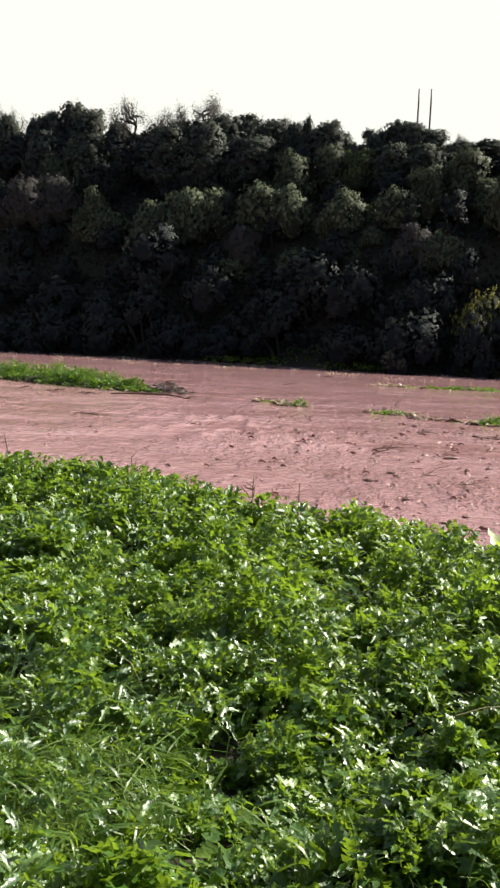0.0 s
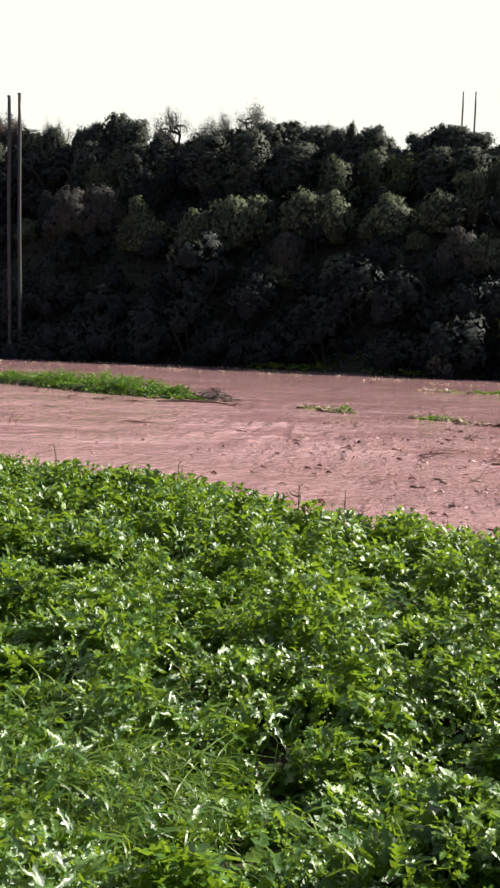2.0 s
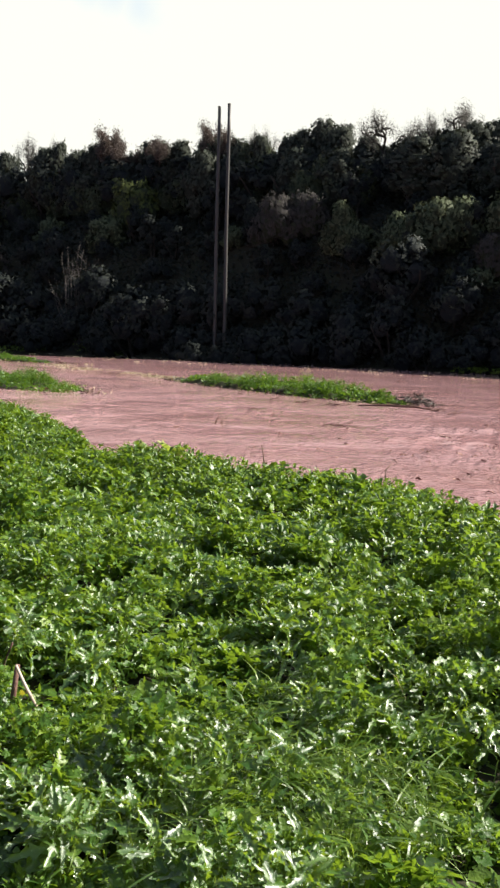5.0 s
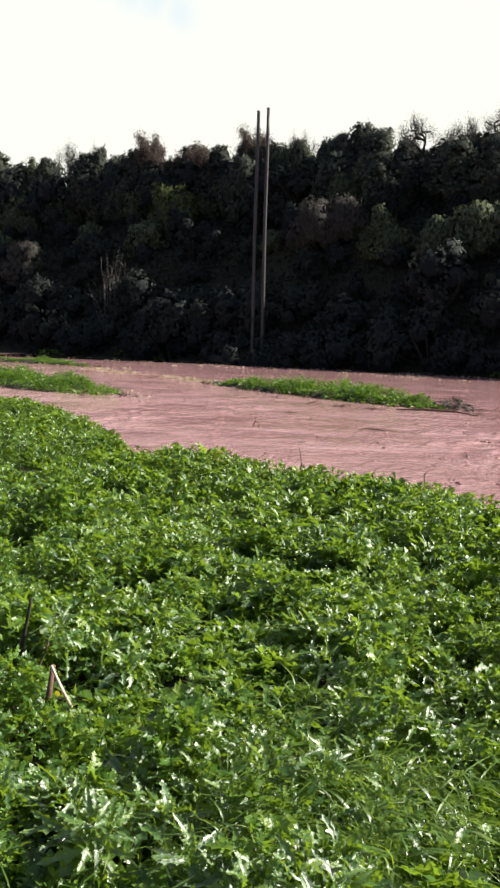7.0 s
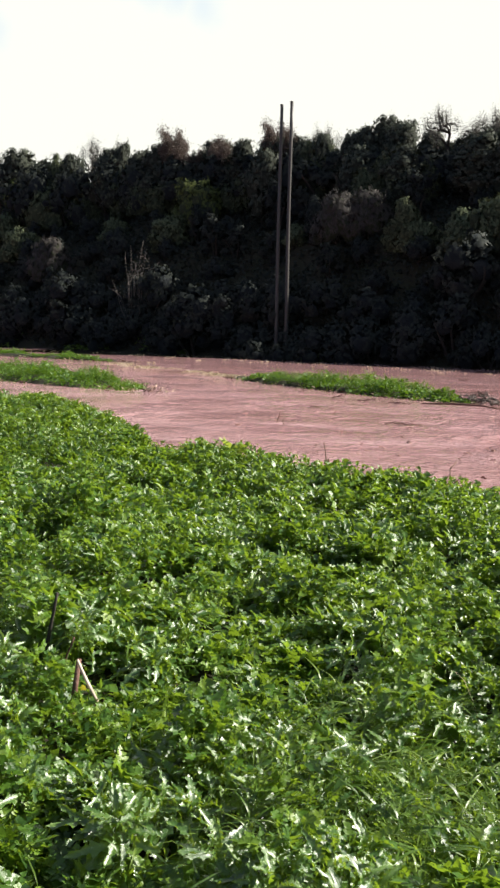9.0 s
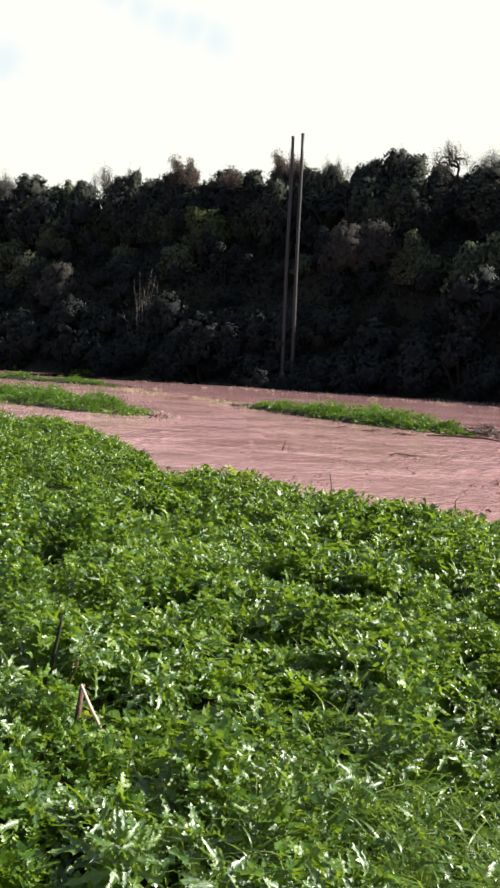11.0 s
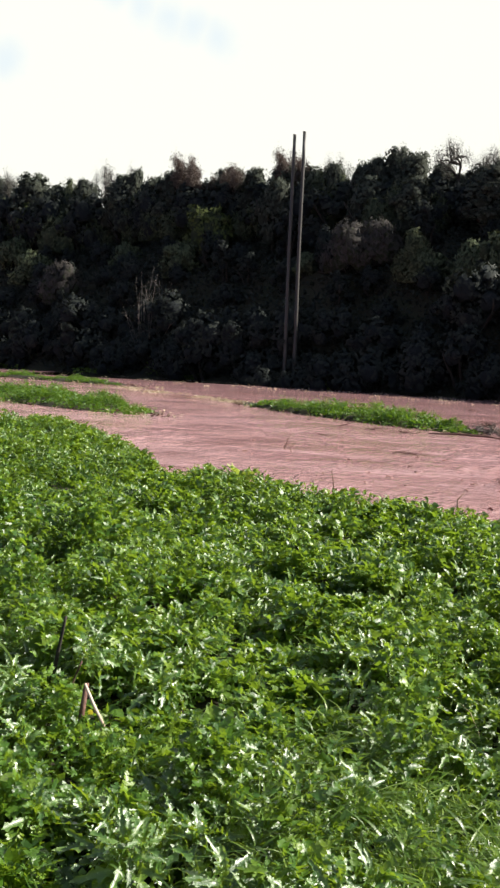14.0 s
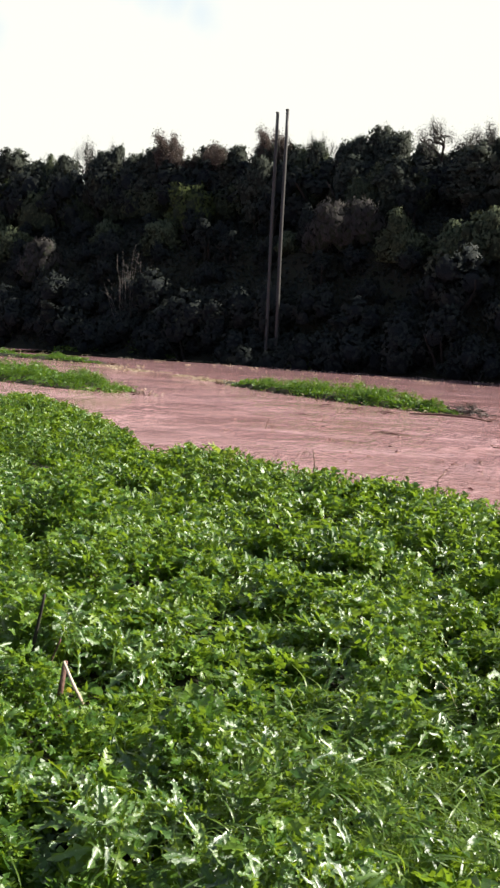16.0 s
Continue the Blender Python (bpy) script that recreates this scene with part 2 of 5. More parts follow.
def leaf_material(name, stops, rough=0.38, clear=0.35, sheer=(0.30, 0.42, 0.04), rand="island", specular=0.5, spots=6.0, wax=0.0, crease=0.2, relief=0.010, mottled=False, polish=0.36):
    m, n, l, bsdf, out = material(name)
    if rand == "island":
        src = n.new("ShaderNodeNewGeometry").outputs["Random Per Island"]
    else:
        src = n.new("ShaderNodeObjectInfo").outputs["Random"]
    tc = n.new("ShaderNodeTexCoord")
    no = node(n, "ShaderNodeTexNoise", Scale=spots, Detail=4.0)
    l.new(tc.outputs["Object"], no.inputs["Vector"])
    mul = n.new("ShaderNodeMath")
    mul.operation = "MULTIPLY_ADD"
    mul.inputs[1].default_value, mul.inputs[2].default_value = 0.9, -0.45
    l.new(no.outputs["Fac"], mul.inputs[0])
    add = n.new("ShaderNodeMath")
    add.operation = "ADD"
    l.new(src, add.inputs[0])
    l.new(mul.outputs[0], add.inputs[1])
    cr = ramp(n, stops)
    l.new(add.outputs[0], cr.inputs["Fac"])
    l.new(cr.outputs["Color"], bsdf.inputs["Base Color"])
    bsdf.inputs["Roughness"].default_value = rough
    bsdf.inputs["Specular IOR Level"].default_value = specular
    bsdf.inputs["Coat Weight"].default_value, bsdf.inputs["Coat Roughness"].default_value = wax, polish
    if mottled:
        # milky mottling from noise, its white also painted in for leaf glare
        milk_glare = node(n, "ShaderNodeTexNoise", Scale=9.0, Detail=5.0, Roughness=0.7)
        l.new(tc.outputs["Object"], milk_glare.inputs["Vector"])
        pale = ramp(n, [(0.55, (0, 0, 0)), (0.66, (0.65, 0.65, 0.65))])
        l.new(milk_glare.outputs["Fac"], pale.inputs["Fac"])
        mb = n.new("ShaderNodeMix")
        mb.data_type = "RGBA"
        l.new(pale.outputs["Color"], mb.inputs["Factor"])
        l.new(cr.outputs["Color"], mb.inputs["A"])
        mb.inputs["B"].default_value = (0.38, 0.50, 0.20, 1)
        l.new(mb.outputs["Result"], bsdf.inputs["Base Color"])
    fine = node(n, "ShaderNodeTexNoise", Scale=spots * 9, Detail=3.0)
    l.new(tc.outputs["Object"], fine.inputs["Vector"])
    bump = node(n, "ShaderNodeBump", Strength=crease, Distance=relief)
    l.new(fine.outputs["Fac"], bump.inputs["Height"])
    l.new(bump.outputs["Normal"], bsdf.inputs["Normal"])
    tr = n.new("ShaderNodeBsdfTranslucent")
    l.new(bump.outputs["Normal"], tr.inputs["Normal"])
    tint = n.new("ShaderNodeMix")
    tint.data_type = "RGBA"
    tint.inputs["Factor"].default_value = 0.7
    l.new(cr.outputs["Color"], tint.inputs["A"])
    tint.inputs["B"].default_value = (*sheer, 1)
    l.new(tint.outputs["Result"], tr.inputs["Color"])
    mix = n.new("ShaderNodeMixShader")
    mix.inputs["Fac"].default_value = clear
    l.new(bsdf.outputs["BSDF"], mix.inputs[1])
    l.new(tr.outputs["BSDF"], mix.inputs[2])
    l.new(mix.outputs["Shader"], out.inputs["Surface"])
    return m


def rough_material(name, stops, scale=4.0, rough=0.85, bump=0.4, dist=0.02, stretch=(1, 1, 1), specular=0.3):
    m, n, l, bsdf, out = material(name)
    tc = n.new("ShaderNodeTexCoord")
    mp = n.new("ShaderNodeMapping")
    mp.inputs["Scale"].default_value = stretch
    l.new(tc.outputs["Object"], mp.inputs["Vector"])
    a = node(n, "ShaderNodeTexNoise", Scale=scale, Detail=8.0, Roughness=0.65)
    b = node(n, "ShaderNodeTexNoise", Scale=scale * 9, Detail=5.0)
    l.new(mp.outputs["Vector"], a.inputs["Vector"])
    l.new(mp.outputs["Vector"], b.inputs["Vector"])
    mx = n.new("ShaderNodeMix")
    mx.inputs["Factor"].default_value = 0.35
    l.new(a.outputs["Fac"], mx.inputs["A"])
    l.new(b.outputs["Fac"], mx.inputs["B"])
    cr = ramp(n, stops)
    l.new(mx.outputs["Result"], cr.inputs["Fac"])
    l.new(cr.outputs["Color"], bsdf.inputs["Base Color"])
    bsdf.inputs["Roughness"].default_value = rough
    bsdf.inputs["Specular IOR Level"].default_value = specular
    bp = node(n, "ShaderNodeBump", Strength=bump, Distance=dist)
    l.new(mx.outputs["Result"], bp.inputs["Height"])
    l.new(bp.outputs["Normal"], bsdf.inputs["Normal"])
    return m


def water_material():
    m, n, l, bsdf, out = material("muddy_water")
    tc = n.new("ShaderNodeTexCoord")
    mp = n.new("ShaderNodeMapping")
    mp.inputs["Rotation"].default_value = (0, 0, radians(40))
    mp.inputs["Scale"].default_value = (0.5, 1.0, 1.0)
    l.new(tc.outputs["Object"], mp.inputs["Vector"])
    big = node(n, "ShaderNodeTexNoise", Scale=0.45, Detail=6.0, Roughness=0.6)
    l.new(mp.outputs["Vector"], big.inputs["Vector"])
    cr = ramp(n, [(0.3, (0.268, 0.142, 0.137)), (0.5, (0.326, 0.184, 0.188)), (0.7, (0.380, 0.224, 0.234))])
    l.new(big.outputs["Fac"], cr.inputs["Fac"])
    l.new(cr.outputs["Color"], bsdf.inputs["Base Color"])
    bsdf.inputs["Roughness"].default_value = 0.09
    bsdf.inputs["IOR"].default_value = 1.33
    bsdf.inputs["Specular IOR Level"].default_value = 0.4
    sep = n.new("ShaderNodeSeparateXYZ")
    l.new(tc.outputs["Object"], sep.inputs["Vector"])
    # round wavelets by the near bank, long ones running with the stream farther out
    waves = []
    for stretch, size, fine in (((2.4, 1.4, 1.0), 3.4, 10.0), ((3.2, 0.9, 1.0), 2.3, 7.0)):
        mp2 = n.new("ShaderNodeMapping")
        mp2.inputs["Rotation"].default_value = (0, 0, radians(8))
        mp2.inputs["Scale"].default_value = stretch
        l.new(tc.outputs["Object"], mp2.inputs["Vector"])
        for scale in (size, fine):
            w = node(n, "ShaderNodeTexNoise", Scale=scale, Detail=3.0, Roughness=0.55, Distortion=0.7)
            l.new(mp2.outputs["Vector"], w.inputs["Vector"])
            waves.append(w)
    out_there = n.new("ShaderNodeMapRange")
    for k, v in (("From Min", 12.0), ("From Max", 19.0), ("To Min", 0.0), ("To Max", 1.0)):
        out_there.inputs[k].default_value = v
    l.new(sep.outputs["Y"], out_there.inputs["Value"])
    heights = []
    for near, far in ((waves[0], waves[2]), (waves[1], waves[3])):
        mx = n.new("ShaderNodeMix")
        l.new(out_there.outputs["Result"], mx.inputs["Factor"])
        l.new(near.outputs["Fac"], mx.inputs["A"])
        l.new(far.outputs["Fac"], mx.inputs["B"])
        heights.append(mx.outputs["Result"])
    # choppy patches between calmer water
    calm = node(n, "ShaderNodeTexNoise", Scale=0.5, Detail=4.0)
    l.new(tc.outputs["Object"], calm.inputs["Vector"])
    chop = ramp(n, [(0.38, (0.25, 0.25, 0.25)), (0.60, (1, 1, 1))])
    l.new(calm.outputs["Fac"], chop.inputs["Fac"])
    # smooth under the far bank
    off = n.new("ShaderNodeMath")
    off.operation = "MULTIPLY_ADD"
    off.inputs[1].default_value = 0.42
    l.new(sep.outputs["X"], off.inputs[0])
    l.new(sep.outputs["Y"], off.inputs[2])
    lee = n.new("ShaderNodeMapRange")
    lee.interpolation_type = "SMOOTHSTEP"
    for k, v in (("From Min", 24.0), ("From Max", 42.0), ("To Min", 1.0), ("To Max", 0.18)):
        lee.inputs[k].default_value = v
    l.new(off.outputs[0], lee.inputs["Value"])
    force = n.new("ShaderNodeMath")
    force.operation = "MULTIPLY"
    l.new(chop.outputs["Color"], force.inputs[0])
    l.new(lee.outputs["Result"], force.inputs[1])
    b1 = node(n, "ShaderNodeBump", Strength=1.0, Distance=0.095)
    b2 = node(n, "ShaderNodeBump", Strength=1.0, Distance=0.03)
    for src, dst in zip(heights, (b1, b2)):
        h = n.new("ShaderNodeMath")
        h.operation = "MULTIPLY"
        l.new(src, h.inputs[0])
        l.new(force.outputs[0], h.inputs[1])
        l.new(h.outputs[0], dst.inputs["Height"])
    l.new(b1.outputs["Normal"], b2.inputs["Normal"])
    l.new(b2.outputs["Normal"], bsdf.inputs["Normal"])
    return m


M_WATER = water_material()
M_SOIL = rough_material("damp_soil", [(0.3, (0.014, 0.012, 0.007)), (0.5, (0.028, 0.024, 0.013)), (0.7, (0.022, 0.032, 0.011))], 1.3, 0.9, 0.6, 0.05)
M_WEED = leaf_material("weed_leaf", [(0.0, (0.024, 0.070, 0.008)), (0.45, (0.055, 0.130, 0.010)), (0.8, (0.108, 0.198, 0.013)), (1.0, (0.16, 0.24, 0.02))], 0.42, 0.35, (0.34, 0.50, 0.03), specular=0.55, wax=0.27, crease=0.6)
M_FINE = leaf_material("fine_leaf", [(0.0, (0.022, 0.068, 0.008)), (0.5, (0.050, 0.120, 0.010)), (1.0, (0.115, 0.19, 0.016))], 0.44, 0.35, (0.34, 0.50, 0.03), specular=0.55, wax=0.28, crease=0.6)
M_THISTLE = leaf_material("thistle_leaf", [(0.0, (0.028, 0.075, 0.014)), (0.5, (0.052, 0.125, 0.018)), (1.0, (0.095, 0.175, 0.026))], 0.30, 0.34, (0.40, 0.56, 0.02), rand="object", spots=4.0, specular=0.6, wax=1.0, crease=0.3, mottled=True, polish=0.33)
M_ISLE = leaf_material("island_leaf", [(0.0, (0.020, 0.062, 0.008)), (0.5, (0.044, 0.112, 0.011)), (1.0, (0.10, 0.185, 0.016))], 0.5, 0.32, (0.26, 0.44, 0.02), specular=0.35, wax=0.15, crease=0.5)
M_GRASS = leaf_material("grass_blade", [(0.0, (0.030, 0.068, 0.009)), (0.6, (0.066, 0.125, 0.014)), (1.0, (0.15, 0.22, 0.04))], 0.36, 0.36, (0.40, 0.56, 0.04))
M_REED = leaf_material("pale_reed", [(0.0, (0.22, 0.17, 0.10)), (0.5, (0.36, 0.30, 0.20)), (1.0, (0.52, 0.45, 0.32))], 0.5, 0.3, (0.42, 0.36, 0.2))
M_TREE = leaf_material("tree_leaf", [(0.0, (0.044, 0.051, 0.042)), (0.5, (0.058, 0.066, 0.052)), (1.0, (0.076, 0.085, 0.062))], 0.6, 0.07, (0.10, 0.11, 0.03), spots=0.5, specular=0.08, crease=0.12, relief=0.1)
# dark evergreen leaf, its colour lowered further for the shade of the slope
M_DARK_SHADED = leaf_material("dark_shaded_leaf", [(0.0, (0.026, 0.031, 0.028)), (0.5, (0.031, 0.036, 0.032)), (1.0, (0.036, 0.042, 0.034))], 0.6, 0.05, (0.08, 0.09, 0.03), spots=0.5, specular=0.08, crease=0.12, relief=0.1)
M_OLIVE = leaf_material("grey_leaf", [(0.0, (0.060, 0.070, 0.040)), (0.5, (0.078, 0.090, 0.050)), (1.0, (0.100, 0.114, 0.062))], 0.6, 0.09, (0.13, 0.14, 0.07), spots=0.5, specular=0.08, crease=0.12, relief=0.1)
M_LIME = leaf_material("lime_leaf", [(0.0, (0.060, 0.075, 0.024)), (0.5, (0.080, 0.098, 0.032)), (1.0, (0.105, 0.122, 0.042))], 0.6, 0.1, (0.14, 0.16, 0.03), spots=0.5, specular=0.08, crease=0.12, relief=0.1)
M_MAUVE = leaf_material("bare_twig", [(0.0, (0.046, 0.042, 0.038)), (0.5, (0.062, 0.056, 0.051)), (1.0, (0.082, 0.074, 0.068))], 0.7, 0.04, (0.1, 0.09, 0.08), spots=0.5, specular=0.08, crease=0.12, relief=0.1)
M_FEATHER = leaf_material("feathery_leaf", [(0.0, (0.05, 0.052, 0.045)), (0.5, (0.075, 0.078, 0.068)), (1.0, (0.11, 0.11, 0.10))], 0.6, 0.3, (0.30, 0.28, 0.26), spots=0.5, specular=0.1)
# yellowing leaf, its colour brightened in place of sun on the bush
M_YELLOW_LIT = leaf_material("yellow_leaf_lit", [(0.0, (0.12, 0.13, 0.035)), (0.5, (0.21, 0.215, 0.055)), (1.0, (0.34, 0.33, 0.09))], 0.6, 0.3, (0.2, 0.17, 0.03), spots=0.5, specular=0.08, crease=0.8, relief=0.3)
M_RUSSET = leaf_material("russet_leaf", [(0.0, (0.080, 0.064, 0.055)), (0.5, (0.115, 0.092, 0.080)), (1.0, (0.15, 0.125, 0.11))], 0.65, 0.16, (0.16, 0.11, 0.08), spots=0.5, specular=0.2)
# crown cores: leaf tones darkened to paint the shade between the leaves
M_CORE_SHADE = rough_material("core_shade", [(0.3, (0.024, 0.027, 0.022)), (0.7, (0.046, 0.051, 0.038))], 6.0, 0.95, 1.0, 0.1, specular=0.05)
M_SCRUB_SHADE = rough_material("scrub_core_shade", [(0.3, (0.034, 0.040, 0.026)), (0.7, (0.068, 0.078, 0.046))], 5.0, 0.95, 1.0, 0.15, specular=0.05)
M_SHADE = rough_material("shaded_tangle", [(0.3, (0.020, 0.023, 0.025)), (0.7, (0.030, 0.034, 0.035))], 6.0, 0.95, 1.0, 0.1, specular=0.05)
# grey_leaf made lighter, sunlight put into the colour of the low bushes
M_OLIVE_LIT = leaf_material("grey_leaf_lit", [(0.0, (0.076, 0.092, 0.052)), (0.5, (0.094, 0.112, 0.063)), (1.0, (0.118, 0.138, 0.077))], 0.6, 0.09, (0.13, 0.14, 0.07), spots=0.5, specular=0.08, crease=0.12, relief=0.1)
M_BARK = rough_material("bark", [(0.3, (0.018, 0.015, 0.012)), (0.7, (0.05, 0.042, 0.034))], 5.0, 0.9, 0.8, 0.03, (1, 1, 0.25))
M_PALE = rough_material("pale_bark", [(0.3, (0.09, 0.078, 0.07)), (0.7, (0.19, 0.17, 0.15))], 4.0, 0.85, 0.5, 0.02, (1, 1, 0.3))
M_POLE = rough_material("pole_wood", [(0.3, (0.020, 0.019, 0.017)), (0.7, (0.055, 0.051, 0.046))], 6.0, 0.5, 0.4, 0.008, (4, 4, 0.3), 0.5)
M_DRIFT = rough_material("driftwood", [(0.3, (0.065, 0.032, 0.025)), (0.7, (0.19, 0.105, 0.08))], 9.0, 0.75, 0.6, 0.02)
M_CLOD = rough_material("soaked_bark", [(0.3, (0.15, 0.070, 0.052)), (0.7, (0.38, 0.21, 0.16))], 11.0, 0.42, 0.8, 0.02, specular=0.5)
M_STALK = rough_material("dead_stalk", [(0.3, (0.10, 0.055, 0.04)), (0.7, (0.22, 0.14, 0.10))], 14.0, 0.8, 0.4, 0.01)
M_STRAW = rough_material("straw", [(0.3, (0.42, 0.31, 0.24)), (0.7, (0.62, 0.50, 0.40))], 14.0, 0.6, 0.3, 0.005)
M_DOCK = leaf_material("dock_leaf", [(0.0, (0.13, 0.19, 0.03)), (0.5, (0.21, 0.27, 0.05)), (1.0, (0.30, 0.34, 0.10))], 0.4, 0.45, (0.50, 0.62, 0.06), rand="object", specular=0.5, wax=0.2)
M_PETAL = leaf_material("yellow_petal", [(0.0, (0.80, 0.66, 0.04)), (1.0, (0.88, 0.76, 0.08))], 0.5, 0.3, (0.95, 0.84, 0.08), spots=20.0)

# ---- lie of the land ----
WATER = -0.25
NEAR_X = [-90, -40, -25, -14, -9.7, -7.9, -6.5, -5.0, -4.25, -3.3, -2.4, -1.0, -0.2, 0.45, 1.0, 1.5, 3.0, 6.0, 12.0, 90]
NEAR_Y = [62, 32, 23.5, 17.6, 15.4, 14.2, 12.7, 10.7, 10.3, 9.7, 9.25, 8.6, 7.9, 7.5, 6.95, 6.2, 4.4, 1.5, -3.5, -60]
FAR_X = [-120, -60, -39, -27.6, -16, -8, -1, 4, 9.3, 20, 60, 120]
FAR_Y = [86, 66, 59.5, 56.3, 52.2, 49.3, 46.5, 43.2, 41.0, 38, 28, 14]
# islands: middle, half length, half width, direction in degrees
ISLES = [(-7.6, 28.3, 6.0, 0.85, 139.0), (-18.6, 28.0, 8.2, 1.6, 148.0), (-27.5, 43.8, 7.5, 1.0, 160.0), (0.5, 22.1, 0.34, 0.24, 170.0),
         (2.6, 20.9, 0.5, 0.25, 160.0), (3.4, 19.8, 0.5, 0.16, 150.0), (4.35, 19.2, 0.34, 0.26, 165.0), (6.6, 31.4, 3.0, 0.6, 172.0), (0.0, 22.9, 0.35, 0.2, 165.0)]


def near_bank(x):
    return np.interp(x, NEAR_X, NEAR_Y)


def far_bank(x):
    return np.interp(x, FAR_X, FAR_Y)


def isle_r(x, y, isle):
    cx, cy, a, b, deg = isle
    c, s = math.cos(radians(deg)), math.sin(radians(deg))
    u, v = ((x - cx) * c + (y - cy) * s) / a, (-(x - cx) * s + (y - cy) * c) / b
    return np.sqrt(u * u + v * v)


def ground(x, y):
    x, y = np.asarray(x, float), np.asarray(y, float)
    wob = 0.16 * vnoise(x * 1.3, y * 1.3, 3)
    d = near_bank(x) - y + wob
    z = -0.75 + 0.75 * smooth(-0.25, 0.45, d)
    z = z + np.where(d > 0.3, 0.05 * vnoise(x * 0.9, y * 0.9, 5) * smooth(0.3, 1.2, d), 0)
    s = y - far_bank(x) + 0.7 * vnoise(x * 0.5, y * 0.5, 9)
    hill = 0.75 * smooth(-1.0, 1.2, s) + 1.05 * np.clip(s - 1, 0, 6) + 0.60 * np.clip(s - 7, 0, 7) + 0.08 * np.clip(s - 14, 0, 9) + 0.05 * np.clip(s - 23, 0, 40) + 0.02 * np.clip(s - 55, 0, 1e4)
    z = z + hill + np.where(s > 2, 0.5 * vnoise(x * 0.22, y * 0.22, 11), 0)
    for isle in ISLES:
        r = isle_r(x, y, isle) + 0.15 * vnoise(x * 1.1, y * 1.1, 21)
        z = np.maximum(z, np.where(r < 1.6, -0.75 + (0.62 if isle[2] > 5 else 0.46) * smooth(1.5, 0.7, r), -9))
    return z


def axis(lo, hi, dense_lo, dense_hi, step, grow=1.12):
    mid = list(np.arange(dense_lo, dense_hi + 1e-6, step))
    up, k = [], step
    while (up[-1] if up else mid[-1]) < hi:
        k *= grow
        up.append((up[-1] if up else mid[-1]) + k)
    down, k = [], step
    while (down[-1] if down else mid[0]) > lo:
        k *= grow
        down.append((down[-1] if down else mid[0]) - k)
    return np.array(down[::-1] + mid + up)


def sheet(xs, ys):
    X, Y = np.meshgrid(xs, ys)
    n, m = len(xs), len(ys)
    i = np.arange((m - 1) * n).reshape(m - 1, n)[:, :-1].ravel()
    return X.ravel(), Y.ravel(), np.stack([i, i + 1, i + n + 1, i + n], -1)


gx, gy, gf = sheet(axis(-2200, 2200, -36, 14, 0.4, 1.14), axis(-1500, 2600, -2, 62, 0.4, 1.14))
ground_ob = new("ground", raw_mesh("ground", np.stack([gx, gy, ground(gx, gy)], -1), gf, M_SOIL))
tagged(ground_ob, "damp brown soil of the riverbank and hillside", "ground", kind="structure")


def ripple(x, y):
    """Short steep chop, strongest in patches near the bank."""
    patch = smooth(-0.35, 0.45, vnoise(x * 0.33 + 7, y * 0.33, 31)) * smooth(29, 14, y) * (0.35 + 0.65 * smooth(-5, 0.5, x))
    u, v = 0.98 * x - 0.17 * y, 0.17 * x + 0.98 * y
    a = vnoise(u * 5.2, v * 3.0, 33)
    b = np.maximum(0, vnoise(u * 6.6 + 5, v * 3.6, 35)) ** 2
    c = vnoise(u * 1.3, v * 1.2, 39)
    return (0.22 * smooth(34, 16, y) + 0.78 * patch) * (0.026 * a + 0.060 * b) * smooth(-10.5, -8.5, x) + 0.008 * c * smooth(40, 25, y)


wx, wy, wf = sheet(axis(-300, 300, -9.5, 5.0, 0.06, 1.06), np.concatenate([axis(-160, 6, 4.5, 5.9, 0.1, 1.25)[:-1], 6 + np.cumsum(np.geomspace(0.05, 0.45, 245)), [62, 75, 110, 180, 300]]))
keep = ((wy > near_bank(wx) - 2.5) & (wy < far_bank(wx) + 4))[wf].all(1)
used = np.unique(wf[keep])
back = np.zeros(len(wx), int)
back[used] = np.arange(len(used))
water = new("water", raw_mesh("water", np.stack([wx, wy, WATER + ripple(wx, wy)], -1)[used], back[wf[keep]], M_WATER))
tagged(water, "reddish brown muddy flood water with choppy ripples", "river", kind="structure")

# ---- trees and bushes of the far hillside ----


def ball(r, steps=7, rings=5):
    """An uneven lobe, a rough ball of quads."""
    v, f = [], []
    for i in range(rings + 1):
        a = np.pi * (0.03 + 0.94 * i / rings)
        for k in range(steps):
            b = 2 * np.pi * (k + 0.5 * (i % 2)) / steps
            v.append((np.sin(a) * np.cos(b), np.sin(a) * np.sin(b), np.cos(a)))
    for i in range(rings):
        for k in range(steps):
            f.append((i * steps + k, (i + 1) * steps + k, (i + 1) * steps + (k + 1) % steps, i * steps + (k + 1) % steps))
    v = np.array(v)
    return v * r.uniform(0.82, 1.12, (len(v), 1)), np.array(f)


